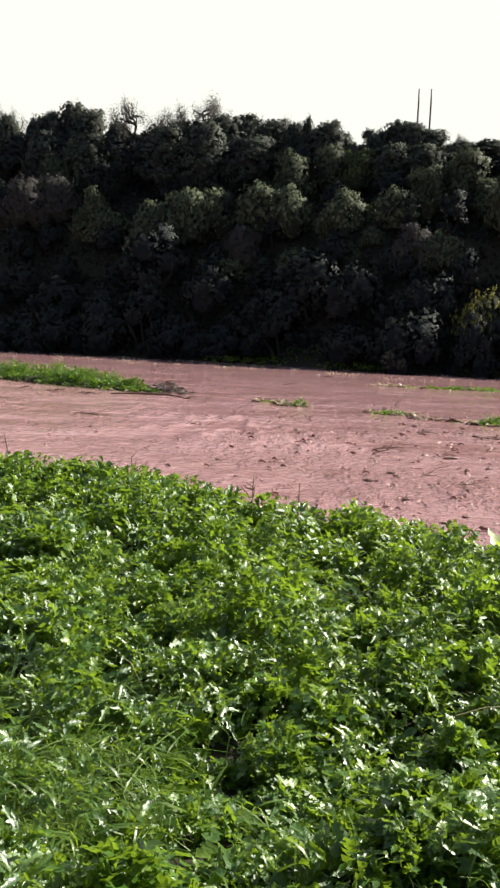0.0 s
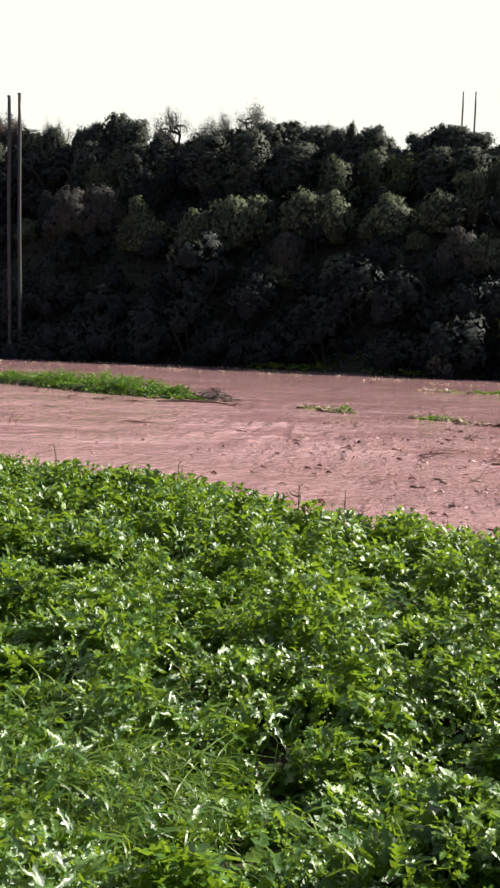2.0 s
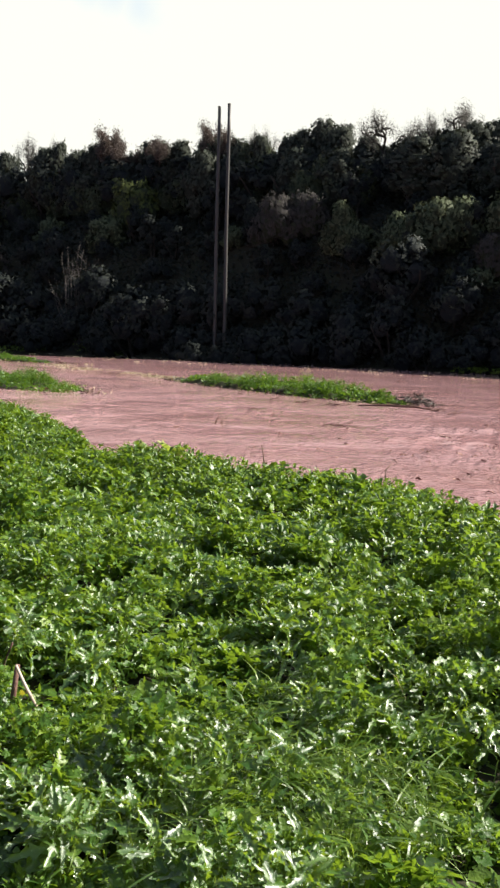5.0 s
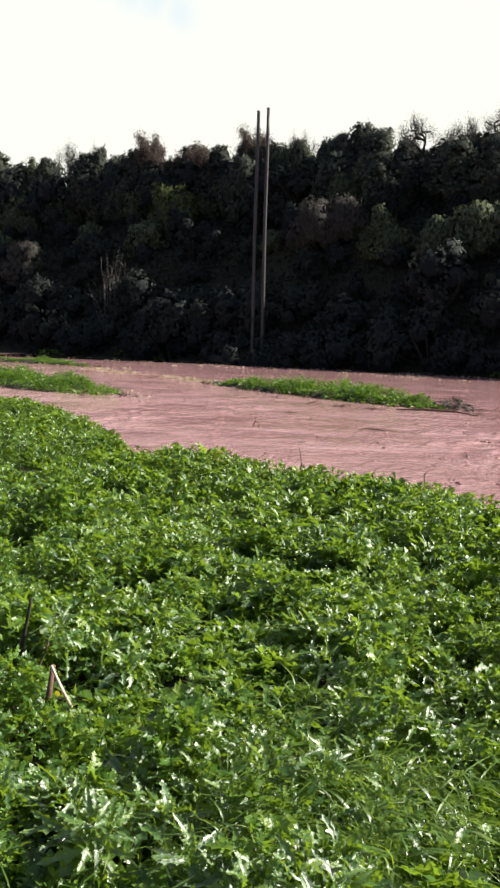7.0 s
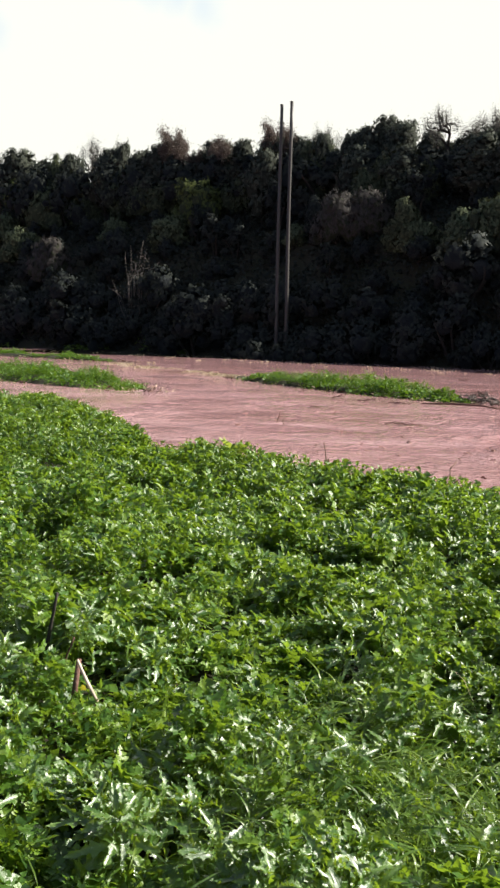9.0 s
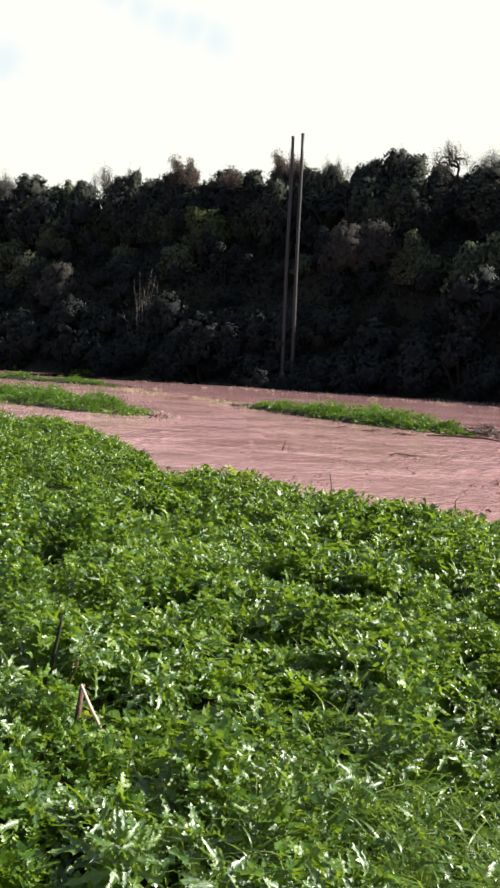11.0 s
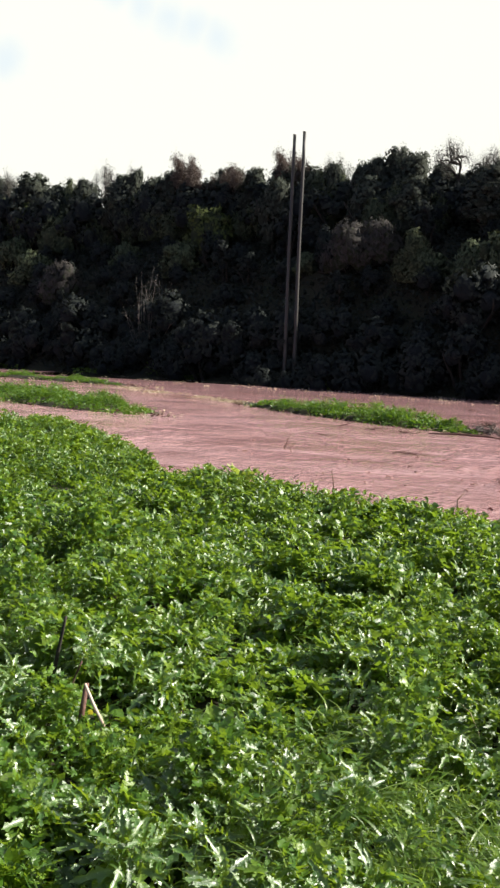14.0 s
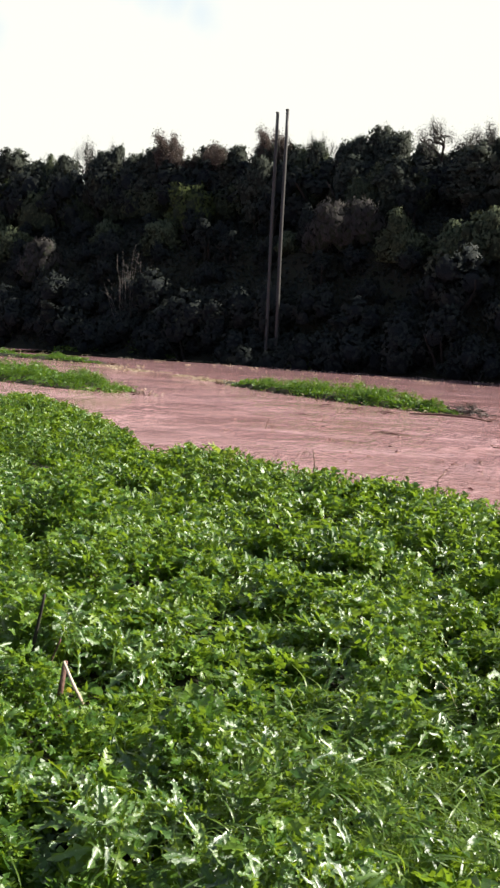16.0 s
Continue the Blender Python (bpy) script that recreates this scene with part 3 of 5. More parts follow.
def crown_mesh(name, seed, lobes, spread, tall, leaves, length, mat, lift=0.12, inner=0.76, upward=0.5, slim=0.30, loose=0.10, inside=None):
    """Sprays of slim leaves that stand out of and up from uneven lobes."""
    r = np.random.default_rng(seed)
    big = max(5, lobes // 3 + 1)
    rise = (np.arange(big) + r.uniform(0.2, 0.8, big)) / big
    round_ = np.arange(big) * 2.4 + r.uniform(0, 6.28)
    out = spread * (1.15 - 0.85 * rise ** 1.5) * r.uniform(0.6, 1.1, big)
    c0 = np.stack([out * np.cos(round_), out * np.sin(round_), tall * (lift + (0.80 - lift) * rise)], -1)
    rad0 = r.uniform(0.6, 0.95, big) * spread * 0.80
    # lesser lobes sit on the larger ones
    k = r.integers(0, big, lobes)
    d = r.normal(0, 1, (lobes, 3))
    d[:, 2] = np.abs(d[:, 2]) * 1.1
    d /= np.linalg.norm(d, axis=1)[:, None]
    c = np.concatenate([c0, c0[k] + d * (rad0[k] * 0.9)[:, None]])
    rad = np.concatenate([rad0, rad0[k] * r.uniform(0.25, 0.55, lobes)])
    n = len(c)
    # sprays: each a handful of leaves round one twig end
    sprays = leaves // 6
    which = r.choice(n, sprays, p=rad ** 2 / (rad ** 2).sum())
    d = r.normal(0, 1, (sprays, 3))
    d[:, 2] = np.where(r.random(sprays) < 0.4, np.abs(d[:, 2]), d[:, 2])
    d /= np.linalg.norm(d, axis=1)[:, None]
    far = 0.84 + 0.14 * np.sin(d[:, 0] * 7 + which) * np.sin(d[:, 1] * 6 + which * 2) + np.minimum(np.abs(r.normal(0, loose, sprays)), 2.2 * loose)
    foot = np.repeat(c[which] + d * (rad[which] * far)[:, None], 6, axis=0)
    nor = np.repeat(d, 6, axis=0)
    m = len(foot)
    heading = nor * (1 - upward) + np.array([0, 0, upward]) + np.repeat(r.normal(0, 0.22, (sprays, 3)), 6, axis=0) + r.normal(0, 0.42, (m, 3))
    heading /= np.linalg.norm(heading, axis=1)[:, None]
    # a leaf lies along the face of its lobe
    soft = nor + r.normal(0, 0.06, (m, 3))
    soft /= np.linalg.norm(soft, axis=1)[:, None]
    heading = heading - 0.85 * (heading * soft).sum(1)[:, None] * soft
    heading /= np.linalg.norm(heading, axis=1)[:, None] + 1e-9
    across = np.cross(heading, soft)
    across /= np.linalg.norm(across, axis=1)[:, None] + 1e-9
    L = (r.uniform(0.55, 1.3, m) * length)[:, None]
    foot = foot + r.normal(0, 0.28 * length, (m, 3))
    foot[:, 2] = np.maximum(foot[:, 2], 0.05)
    V = np.stack([foot - slim * L * across, foot + slim * L * across, foot + L * heading], 1)
    pile = Pile().add(V.reshape(-1, 3), np.arange(3 * m).reshape(-1, 3))
    # shading eased between each lobe and the whole crown
    heart = np.array([0, 0, 0.4 * tall])
    whole = (foot - heart) / (spread, spread, 0.6 * tall)
    whole /= np.linalg.norm(whole, axis=1)[:, None] + 1e-9
    eased = soft * 0.45 + whole * 0.55
    normals = np.repeat(eased / (np.linalg.norm(eased, axis=1)[:, None] + 1e-9), 3, axis=0)
    # the leafy inside of each lobe; shade between leaves is in its colour
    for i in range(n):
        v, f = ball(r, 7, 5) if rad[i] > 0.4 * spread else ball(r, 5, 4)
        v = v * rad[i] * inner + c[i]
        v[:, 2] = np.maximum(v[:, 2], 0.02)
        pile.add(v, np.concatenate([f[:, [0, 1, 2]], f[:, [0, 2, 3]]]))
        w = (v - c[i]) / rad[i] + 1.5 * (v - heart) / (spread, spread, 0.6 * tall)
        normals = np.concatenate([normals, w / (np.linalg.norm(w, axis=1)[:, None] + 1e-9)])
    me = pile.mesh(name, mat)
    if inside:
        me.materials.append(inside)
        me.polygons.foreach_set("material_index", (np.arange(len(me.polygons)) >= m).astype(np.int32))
    me.normals_split_custom_set_from_vertices(normals.tolist())
    return me


def trunk_mesh(name, seed, tall, spread, limbs, thick, mat, twigs=0, tips=None):
    r = np.random.default_rng(seed)
    pile = Pile()
    for k in range(limbs):
        a = 2 * np.pi * k / limbs + r.normal(0, 0.4)
        pts, h = wander(r, (0.06 * np.cos(a), 0.06 * np.sin(a), -0.4), (0.35 * spread * np.cos(a), 0.35 * spread * np.sin(a), 1.0), tall * r.uniform(0.75, 1.05), 7, 0.20, 0.04)
        pile.add(*tube(pts, np.linspace(thick, thick * 0.28, len(pts)), 6))
        for j in range(twigs):
            i = r.integers(2, len(pts) - 1)
            b = r.uniform(0, 2 * np.pi)
            tw, h2 = wander(r, pts[i], (np.cos(b), np.sin(b), 0.7), tall * r.uniform(0.18, 0.42), 5, 0.32, 0.06)
            pile.add(*tube(tw, np.linspace(thick * 0.42, thick * 0.14, len(tw)), 4))
            for q in range(3):
                b2 = r.uniform(0, 2 * np.pi)
                tw2, _ = wander(r, tw[r.integers(2, len(tw))], (np.cos(b2), np.sin(b2), 0.5), tall * r.uniform(0.08, 0.2), 3, 0.35)
                pile.add(*tube(tw2, np.linspace(thick * 0.18, thick * 0.08, len(tw2)), 3))
                if tips is not None:
                    tips.append(tw2[-1])
    return pile.mesh(name, mat)


def gnarled_mesh(name, seed, tall, mat, tips, thick=0.10):
    """A bare trunk that forks into crooked branches near its top."""
    r = np.random.default_rng(seed)
    pile = Pile()

    def grow(start, heading, length, rad, depth):
        pts, h = wander(r, start, heading, length, 6, 0.5, 0.05)
        pile.add(*tube(pts, np.linspace(rad, rad * 0.62, len(pts)), 6 if depth < 2 else 4))
        if depth == 3:
            tips.append(pts[-1])
            tips.append(pts[3])
            return
        for k in range(4 - depth):
            a = r.uniform(0, 6.28)
            q = pts[-1] if k == 0 else pts[r.integers(3, len(pts))]
            grow(q, h * 0.7 + np.array([math.cos(a), math.sin(a), r.uniform(-0.2, 0.7)]) * 0.9, length * r.uniform(0.5, 0.8), rad * 0.6, depth + 1)

    trunk, h = wander(r, (0, 0, -0.4), (0.1, 0, 1), tall * 0.55, 6, 0.12, 0.03)
    pile.add(*tube(trunk, np.linspace(thick * 1.3, thick, len(trunk)), 8))
    for k in range(3):
        a = 2.1 * k + r.uniform(-0.4, 0.4)
        grow(trunk[-1], (0.7 * math.cos(a), 0.7 * math.sin(a), 0.8), tall * 0.22, thick * 0.8, 1)
    return pile.mesh(name, mat)


def tip_crown(name, seed, tips, per, spread, size, mat):
    """Thin leaf clumps at the ends of the twigs."""
    r = np.random.default_rng(seed)
    c = np.repeat(np.array(tips), per, axis=0)
    n = len(c)
    leaf = (np.array([(0, 0, 0), (0.45, -0.28, 0.06), (1, 0, -0.1), (0.55, 0.28, 0.06)]), np.array([(0, 1, 2, 3)]))
    return strew([leaf], c + r.normal(0, spread, (n, 3)), r.uniform(0, 6.28, n), r.uniform(-40, 60, n), r.uniform(-60, 60, n), r.uniform(0.6, 1.3, n) * size).mesh(name, mat)


def make_tree(name, label, category, crown, trunk, group):
    t = tagged(new(name), label, category, group)
    part("trunk", trunk, t)
    if crown:
        part("crown", crown, t)
    return t


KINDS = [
    make_tree("tree", "dark green bushy evergreen tree on the hillside", "tree", crown_mesh("crown_a", 1, 18, 1.25, 4.6, 5400, 0.15, M_DARK_SHADED, inner=0.6, inside=M_SHADE), trunk_mesh("trunk_a", 1, 3.4, 1.0, 3, 0.16, M_BARK), "hillside trees"),
    make_tree("tree", "dark round evergreen tree on the hillside", "tree", crown_mesh("crown_b", 2, 22, 1.5, 4.0, 5400, 0.15, M_DARK_SHADED, 0.10, inner=0.6, inside=M_SHADE), trunk_mesh("trunk_b", 2, 3.0, 1.2, 4, 0.15, M_BARK), "hillside trees"),
    make_tree("bush", "dense dark green bush of the hillside scrub", "bush", crown_mesh("crown_d", 4, 18, 1.35, 2.4, 7200, 0.12, M_DARK_SHADED, 0.08, inner=0.6, inside=M_SHADE), trunk_mesh("trunk_d", 4, 1.8, 1.3, 5, 0.09, M_BARK), "hillside bushes"),
    make_tree("tree", "tall dark evergreen tree with an uneven crown", "tree", crown_mesh("crown_f", 6, 24, 1.15, 5.6, 5400, 0.15, M_DARK_SHADED, inner=0.6, inside=M_SHADE), trunk_mesh("trunk_f", 6, 4.6, 0.9, 3, 0.17, M_BARK), "hillside trees"),
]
DENSE = [make_tree("tree", "dense dark evergreen tree on the ridge", "tree", crown_mesh(f"crown_dense_{k}", 31 + k, 46, 1.05, 4.9, 12600, 0.125, M_TREE, 0.14, loose=0.21, inner=0.72, inside=M_CORE_SHADE), trunk_mesh(f"trunk_dense_{k}", 31 + k, 3.4, 1.0, 3, 0.14, M_BARK, 2), "hillside trees") for k in range(4)]
OLIVE = [make_tree("olive_tree", "grey-green wild olive tree with feathery clumps", "tree", crown_mesh(f"crown_olive_{k}", 51 + k, 40, 1.15, 3.7, 13200, 0.12, M_OLIVE, 0.12, upward=0.62, loose=0.17, inner=0.72, inside=M_SCRUB_SHADE), trunk_mesh(f"trunk_olive_{k}", 51 + k, 2.9, 1.1, 4, 0.12, M_BARK, 2), "hillside trees") for k in range(4)]
LOW = [make_tree("bush", "grey-green bush of the hillside scrub", "bush", crown_mesh(f"crown_low_{k}", 61 + k, 34, 1.15, 2.3, 10800, 0.12, M_OLIVE_LIT, 0.1, upward=0.65, loose=0.17, inner=0.72, inside=M_SCRUB_SHADE), trunk_mesh(f"trunk_low_{k}", 61 + k, 1.8, 1.3, 5, 0.08, M_BARK, 1), "hillside bushes") for k in range(2)]
FLAT = [make_tree("bush", "low olive-green bush of the hillside scrub", "bush", crown_mesh(f"crown_flat_{k}", 81 + k, 40, 1.35, 2.0, 12000, 0.11, M_OLIVE, 0.1, upward=0.6, loose=0.17, inner=0.72, inside=M_SCRUB_SHADE), trunk_mesh(f"trunk_flat_{k}", 81 + k, 1.6, 1.4, 5, 0.07, M_BARK, 1), "hillside bushes") for k in range(2)]
LIME = make_tree("bush", "yellow-green bush of the hillside scrub", "bush", crown_mesh("crown_lime", 66, 36, 1.3, 2.6, 10800, 0.13, M_LIME, 0.1, inner=0.72, inside=M_SCRUB_SHADE), trunk_mesh("trunk_lime", 66, 1.9, 1.2, 5, 0.08, M_BARK), "hillside bushes")
TWIGGY = [make_tree("twiggy_bush", "brownish grey bush of fine bare twigs", "bush", crown_mesh(f"crown_twiggy_{k}", 71 + k, 44, 1.35, 2.9, 13200, 0.26, M_MAUVE, 0.1, upward=0.72, slim=0.12, loose=0.2, inner=0.72, inside=M_SCRUB_SHADE), trunk_mesh(f"trunk_twiggy_{k}", 71 + k, 2.6, 1.2, 6, 0.05, M_PALE, 2), "hillside bushes") for k in range(2)]
TIPS_G, TIPS_I, TIPS_R = [], [], []
WOOD_G = gnarled_mesh("trunk_g", 17, 3.9, M_BARK, TIPS_G, 0.075)
WOOD_I = gnarled_mesh("trunk_i", 9, 3.4, M_BARK, TIPS_I, 0.055)
WOOD_R = gnarled_mesh("trunk_r", 23, 3.4, M_BARK, TIPS_R, 0.06)
GNARLED = make_tree("gnarled_tree", "gnarled half-bare tree with thin leaf clumps on the ridge", "tree", tip_crown("crown_g", 7, TIPS_G, 110, 0.13, 0.05, M_FEATHER), WOOD_G, "ridge trees")
RUSSET = make_tree("russet_tree", "thin tree with brownish withered leaves on the ridge", "tree", tip_crown("crown_r", 12, TIPS_R, 260, 0.105, 0.06, M_RUSSET), WOOD_R, "ridge trees")
BARE = make_tree("bare_bush", "leafless bush with pale upright branches", "bush", None, trunk_mesh("trunk_h", 8, 2.6, 0.8, 26, 0.013, M_PALE, 1), "bare bushes")
THIN = make_tree("thin_tree", "thin half-bare tree with small leaf clumps on the ridge", "tree", tip_crown("crown_i", 9, TIPS_I, 80, 0.12, 0.05, M_FEATHER), WOOD_I, "ridge trees")
YELLOW = make_tree("yellow_bush", "small bush with yellowing leaves, sunlight in their colour", "bush", crown_mesh("crown_j", 10, 22, 0.9, 1.7, 4800, 0.10, M_YELLOW_LIT, 0.3, loose=0.25, inside=M_CORE_SHADE), trunk_mesh("trunk_j", 10, 1.2, 1.3, 4, 0.05, M_BARK), "yellowing bushes")
MODELS = [*KINDS, *DENSE, *OLIVE, *LOW, *FLAT, LIME, *TWIGGY, GNARLED, RUSSET, BARE, THIN, YELLOW]


def extent(kind):
    """Height and usual width of a model."""
    v = np.concatenate([np.array([p.co for p in o.data.vertices]) for o in kind.children])
    lo, hi = np.percentile(v[:, :2], [2, 98], axis=0)
    return float(v[:, 2].max()), float((hi - lo).mean())


SIZE = {kind.name: extent(kind) for kind in MODELS}


def stand(kind, x, y, scale=1.0, turn=0.0, tall=1.0, sink=0.15):
    return copy_thing(kind, Matrix.Translation((x, y, float(ground(x, y)) - sink)) @ Matrix.Rotation(radians(turn), 4, "Z") @ Matrix.Diagonal((scale, scale, scale * tall, 1)))


def reach(az, s):
    """How far off a bearing meets the line s metres behind the far bank."""
    lo, hi = 5.0, 200.0
    for _ in range(40):
        mid = (lo + hi) / 2
        lo, hi = (mid, hi) if mid * math.cos(radians(az)) - float(far_bank(mid * math.sin(radians(az)))) < s else (lo, mid)
    return lo


def planted(kind, az, el, s, width, turn=0.0):
    """A tree s metres behind the bank whose top stands at that bearing and rise, width degrees across, as seen from the field."""
    dist = reach(az, s)
    x, y = 0.05 + dist * math.sin(radians(az)), 0.13 + dist * math.cos(radians(az))
    g = float(ground(x, y)) - 0.2
    tall, across = SIZE[kind.name]
    up = (1.49 + dist * math.tan(radians(el)) - g) / tall
    wide = radians(width) * dist / across
    return copy_thing(kind, Matrix.Translation((x, y, g)) @ Matrix.Rotation(radians(turn), 4, "Z") @ Matrix.Diagonal((wide, wide, up, 1)))


def on_slope(kind, az, el, width, turn=0.0, lo=0.5, hi=13.5):
    """The same, at the place on the slope where the tree keeps its proportions."""
    tall, across = SIZE[kind.name]

    def misfit(s):
        d = reach(az, s)
        rise = 1.49 + d * math.tan(radians(el)) - float(ground(d * math.sin(radians(az)), d * math.cos(radians(az)))) + 0.2
        return abs(rise - 1.15 * tall * radians(width) * d / across)

    return planted(kind, az, el, min(np.arange(lo, hi, 0.4), key=misfit), width, turn)


# rows of scrub and trees up the slope
tr = np.random.default_rng(23)
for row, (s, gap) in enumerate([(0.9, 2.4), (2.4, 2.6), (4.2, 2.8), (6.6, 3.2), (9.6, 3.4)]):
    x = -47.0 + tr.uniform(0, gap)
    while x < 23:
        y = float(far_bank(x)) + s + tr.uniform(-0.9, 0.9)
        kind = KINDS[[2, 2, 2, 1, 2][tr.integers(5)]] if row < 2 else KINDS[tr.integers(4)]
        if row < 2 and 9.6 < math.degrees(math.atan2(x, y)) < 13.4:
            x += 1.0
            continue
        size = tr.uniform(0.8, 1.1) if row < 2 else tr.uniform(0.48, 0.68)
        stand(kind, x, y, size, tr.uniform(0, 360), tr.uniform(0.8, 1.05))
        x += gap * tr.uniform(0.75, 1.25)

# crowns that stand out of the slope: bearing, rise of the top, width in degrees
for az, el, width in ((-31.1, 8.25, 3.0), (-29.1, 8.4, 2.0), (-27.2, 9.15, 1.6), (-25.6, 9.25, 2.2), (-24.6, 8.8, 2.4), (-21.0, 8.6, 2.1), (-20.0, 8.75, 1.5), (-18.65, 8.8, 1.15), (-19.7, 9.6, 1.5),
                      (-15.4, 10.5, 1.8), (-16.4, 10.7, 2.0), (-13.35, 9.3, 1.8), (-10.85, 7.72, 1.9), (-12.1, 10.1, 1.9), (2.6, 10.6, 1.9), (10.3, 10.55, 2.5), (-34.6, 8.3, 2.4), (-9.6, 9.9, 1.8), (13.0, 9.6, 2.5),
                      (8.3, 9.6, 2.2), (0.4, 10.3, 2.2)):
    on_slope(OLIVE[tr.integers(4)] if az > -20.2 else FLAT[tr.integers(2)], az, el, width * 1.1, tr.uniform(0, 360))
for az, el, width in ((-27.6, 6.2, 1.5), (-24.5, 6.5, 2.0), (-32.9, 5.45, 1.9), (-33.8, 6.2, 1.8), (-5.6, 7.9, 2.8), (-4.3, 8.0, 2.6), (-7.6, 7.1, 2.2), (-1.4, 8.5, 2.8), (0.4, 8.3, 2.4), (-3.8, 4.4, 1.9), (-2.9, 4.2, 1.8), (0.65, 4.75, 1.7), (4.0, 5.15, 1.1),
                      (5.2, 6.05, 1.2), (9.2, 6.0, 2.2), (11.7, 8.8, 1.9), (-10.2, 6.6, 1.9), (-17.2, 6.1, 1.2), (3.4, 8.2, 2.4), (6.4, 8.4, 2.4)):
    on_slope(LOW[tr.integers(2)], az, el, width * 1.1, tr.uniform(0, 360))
for az, el, width in ((-22.9, 8.65, 2.6), (-33.3, 8.55, 1.9), (4.3, 10.45, 2.2)):
    on_slope(LIME, az, el, width, tr.uniform(0, 360))
for az, el, width in ((-14.6, 8.1, 2.6), (-13.0, 8.25, 2.6), (-31.2, 5.0, 2.4), (-2.4, 6.1, 2.2), (7.6, 6.4, 2.6)):
    on_slope(TWIGGY[tr.integers(2)], az, el, width, tr.uniform(0, 360))
# great dark crowns below the ridge
for az, el, width in ((-6.8, 11.2, 3.0), (-4.6, 11.55, 2.8), (6.2, 10.7, 2.4), (7.9, 10.7, 2.4), (-11.2, 10.6, 2.4), (-13.6, 10.7, 2.2), (-1.9, 11.0, 2.6), (-19.0, 10.3, 2.0)):
    planted(DENSE[tr.integers(4)], az, el, 11.6 + tr.uniform(-0.5, 0.5), width * 1.1, tr.uniform(0, 360))

# the skyline; the last six, unseen, are added and heightened to shade the slope
for az, el, width in ((-39, 9.2, 2.6), (-36.8, 9.5, 2.4), (-34.9, 9.4, 1.8), (-32.95, 9.65, 1.8), (-31.9, 9.25, 1.3), (-30.9, 9.6, 1.2), (-30.1, 9.6, 1.3), (-28.0, 10.0, 1.5), (-27.3, 10.5, 0.9), (-26.4, 10.1, 1.4), (-25.0, 10.4, 1.6),
                      (-23.2, 10.1, 2.0), (-21.6, 10.65, 1.8), (-20.4, 10.75, 1.5), (-18.4, 11.0, 1.8), (-16.8, 11.15, 1.5), (-15.7, 11.2, 1.2), (-14.1, 11.5, 1.7), (-13.2, 11.55, 1.6), (-12.15, 12.05, 1.6), (-11.3, 11.85, 1.6),
                      (-9.65, 11.3, 1.25), (-8.6, 10.7, 1.4), (-7.4, 11.2, 1.6), (-6.1, 11.5, 2.0), (-4.9, 11.55, 1.8), (-3.5, 12.0, 1.8), (-2.3, 12.0, 1.9), (-0.9, 11.85, 1.7), (0.4, 11.7, 1.2), (1.2, 12.05, 0.9), (2.3, 11.8, 1.8),
                      (3.2, 11.2, 1.4), (4.3, 10.6, 1.5), (5.2, 11.45, 1.5), (6.3, 11.8, 1.8), (7.2, 11.8, 1.7), (8.25, 11.45, 1.5), (9.8, 10.85, 1.9), (11.5, 10.8, 2.0), (13.5, 10.9, 2.2), (16.2, 12.0, 2.4), (19.0, 12.8, 2.6), (22.0, 13.2, 2.6), (25.5, 13.4, 2.8), (29.0, 13.4, 2.8), (33.0, 13.2, 2.8)):
    planted((DENSE * 2 + OLIVE[:1])[tr.integers(9)], az, el, 14 + tr.uniform(-0.8, 0.8), width * 1.45, tr.uniform(0, 360))
az = -40.0
while az < 24:
    planted(KINDS[tr.integers(2)], az, float(np.interp(az, [-40, -30, -25, -12, 0, 4, 10, 24], [8.6, 9.0, 9.6, 10.3, 10.8, 10.0, 10.2, 9.8])), 12.8 + tr.uniform(-0.5, 0.5), tr.uniform(2.6, 3.4), tr.uniform(0, 360))
    az += tr.uniform(1.6, 2.4)
for az, el, turn, width in ((-8.75, 12.65, 20, 1.7), (-7.5, 12.3, 200, 1.3), (-6.5, 12.5, 80, 1.3), (-5.3, 13.1, 130, 2.0)):
    planted(GNARLED, az, el, 13.4, width, turn)
for az, el, width in ((-34.1, 9.8, 1.3), (-29.1, 10.75, 1.25), (-27.3, 10.7, 0.7), (-15.5, 11.6, 1.2), (-12.3, 12.35, 1.2), (-1.75, 12.3, 0.6), (0.4, 12.05, 1.2), (-11.0, 12.05, 0.8), (5.0, 11.6, 0.9), (9.9, 11.2, 0.8), (-16.0, 11.6, 1.0)):
    planted(THIN, az, el, 14.6, width, az * 40)
for az, el, width in ((-25.1, 11.3, 1.8), (-24.4, 11.2, 0.9), (-18.6, 11.5, 2.0), (-19.2, 11.85, 1.7), (-22.9, 10.6, 1.6), (-21.3, 10.8, 1.5)):
    planted(RUSSET, az, el, 13.2, width, az * 60)
planted(BARE, -26.4, 4.8, 1.8, 2.5, 40)
planted(KINDS[2], 11.2, 1.55, 0.5, 2.8, 100)
planted(YELLOW, 11.5, 2.95, 1.5, 2.6, 100)
# scrub round the feet of the poles
stand(KINDS[2], -18.0, 51.7, 0.6, 30)
stand(KINDS[2], -16.2, 51.3, 0.62, 200)

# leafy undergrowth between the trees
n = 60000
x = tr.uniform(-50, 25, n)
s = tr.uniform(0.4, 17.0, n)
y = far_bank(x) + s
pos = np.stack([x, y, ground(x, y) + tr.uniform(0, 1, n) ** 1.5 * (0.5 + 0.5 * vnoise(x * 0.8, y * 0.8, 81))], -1)
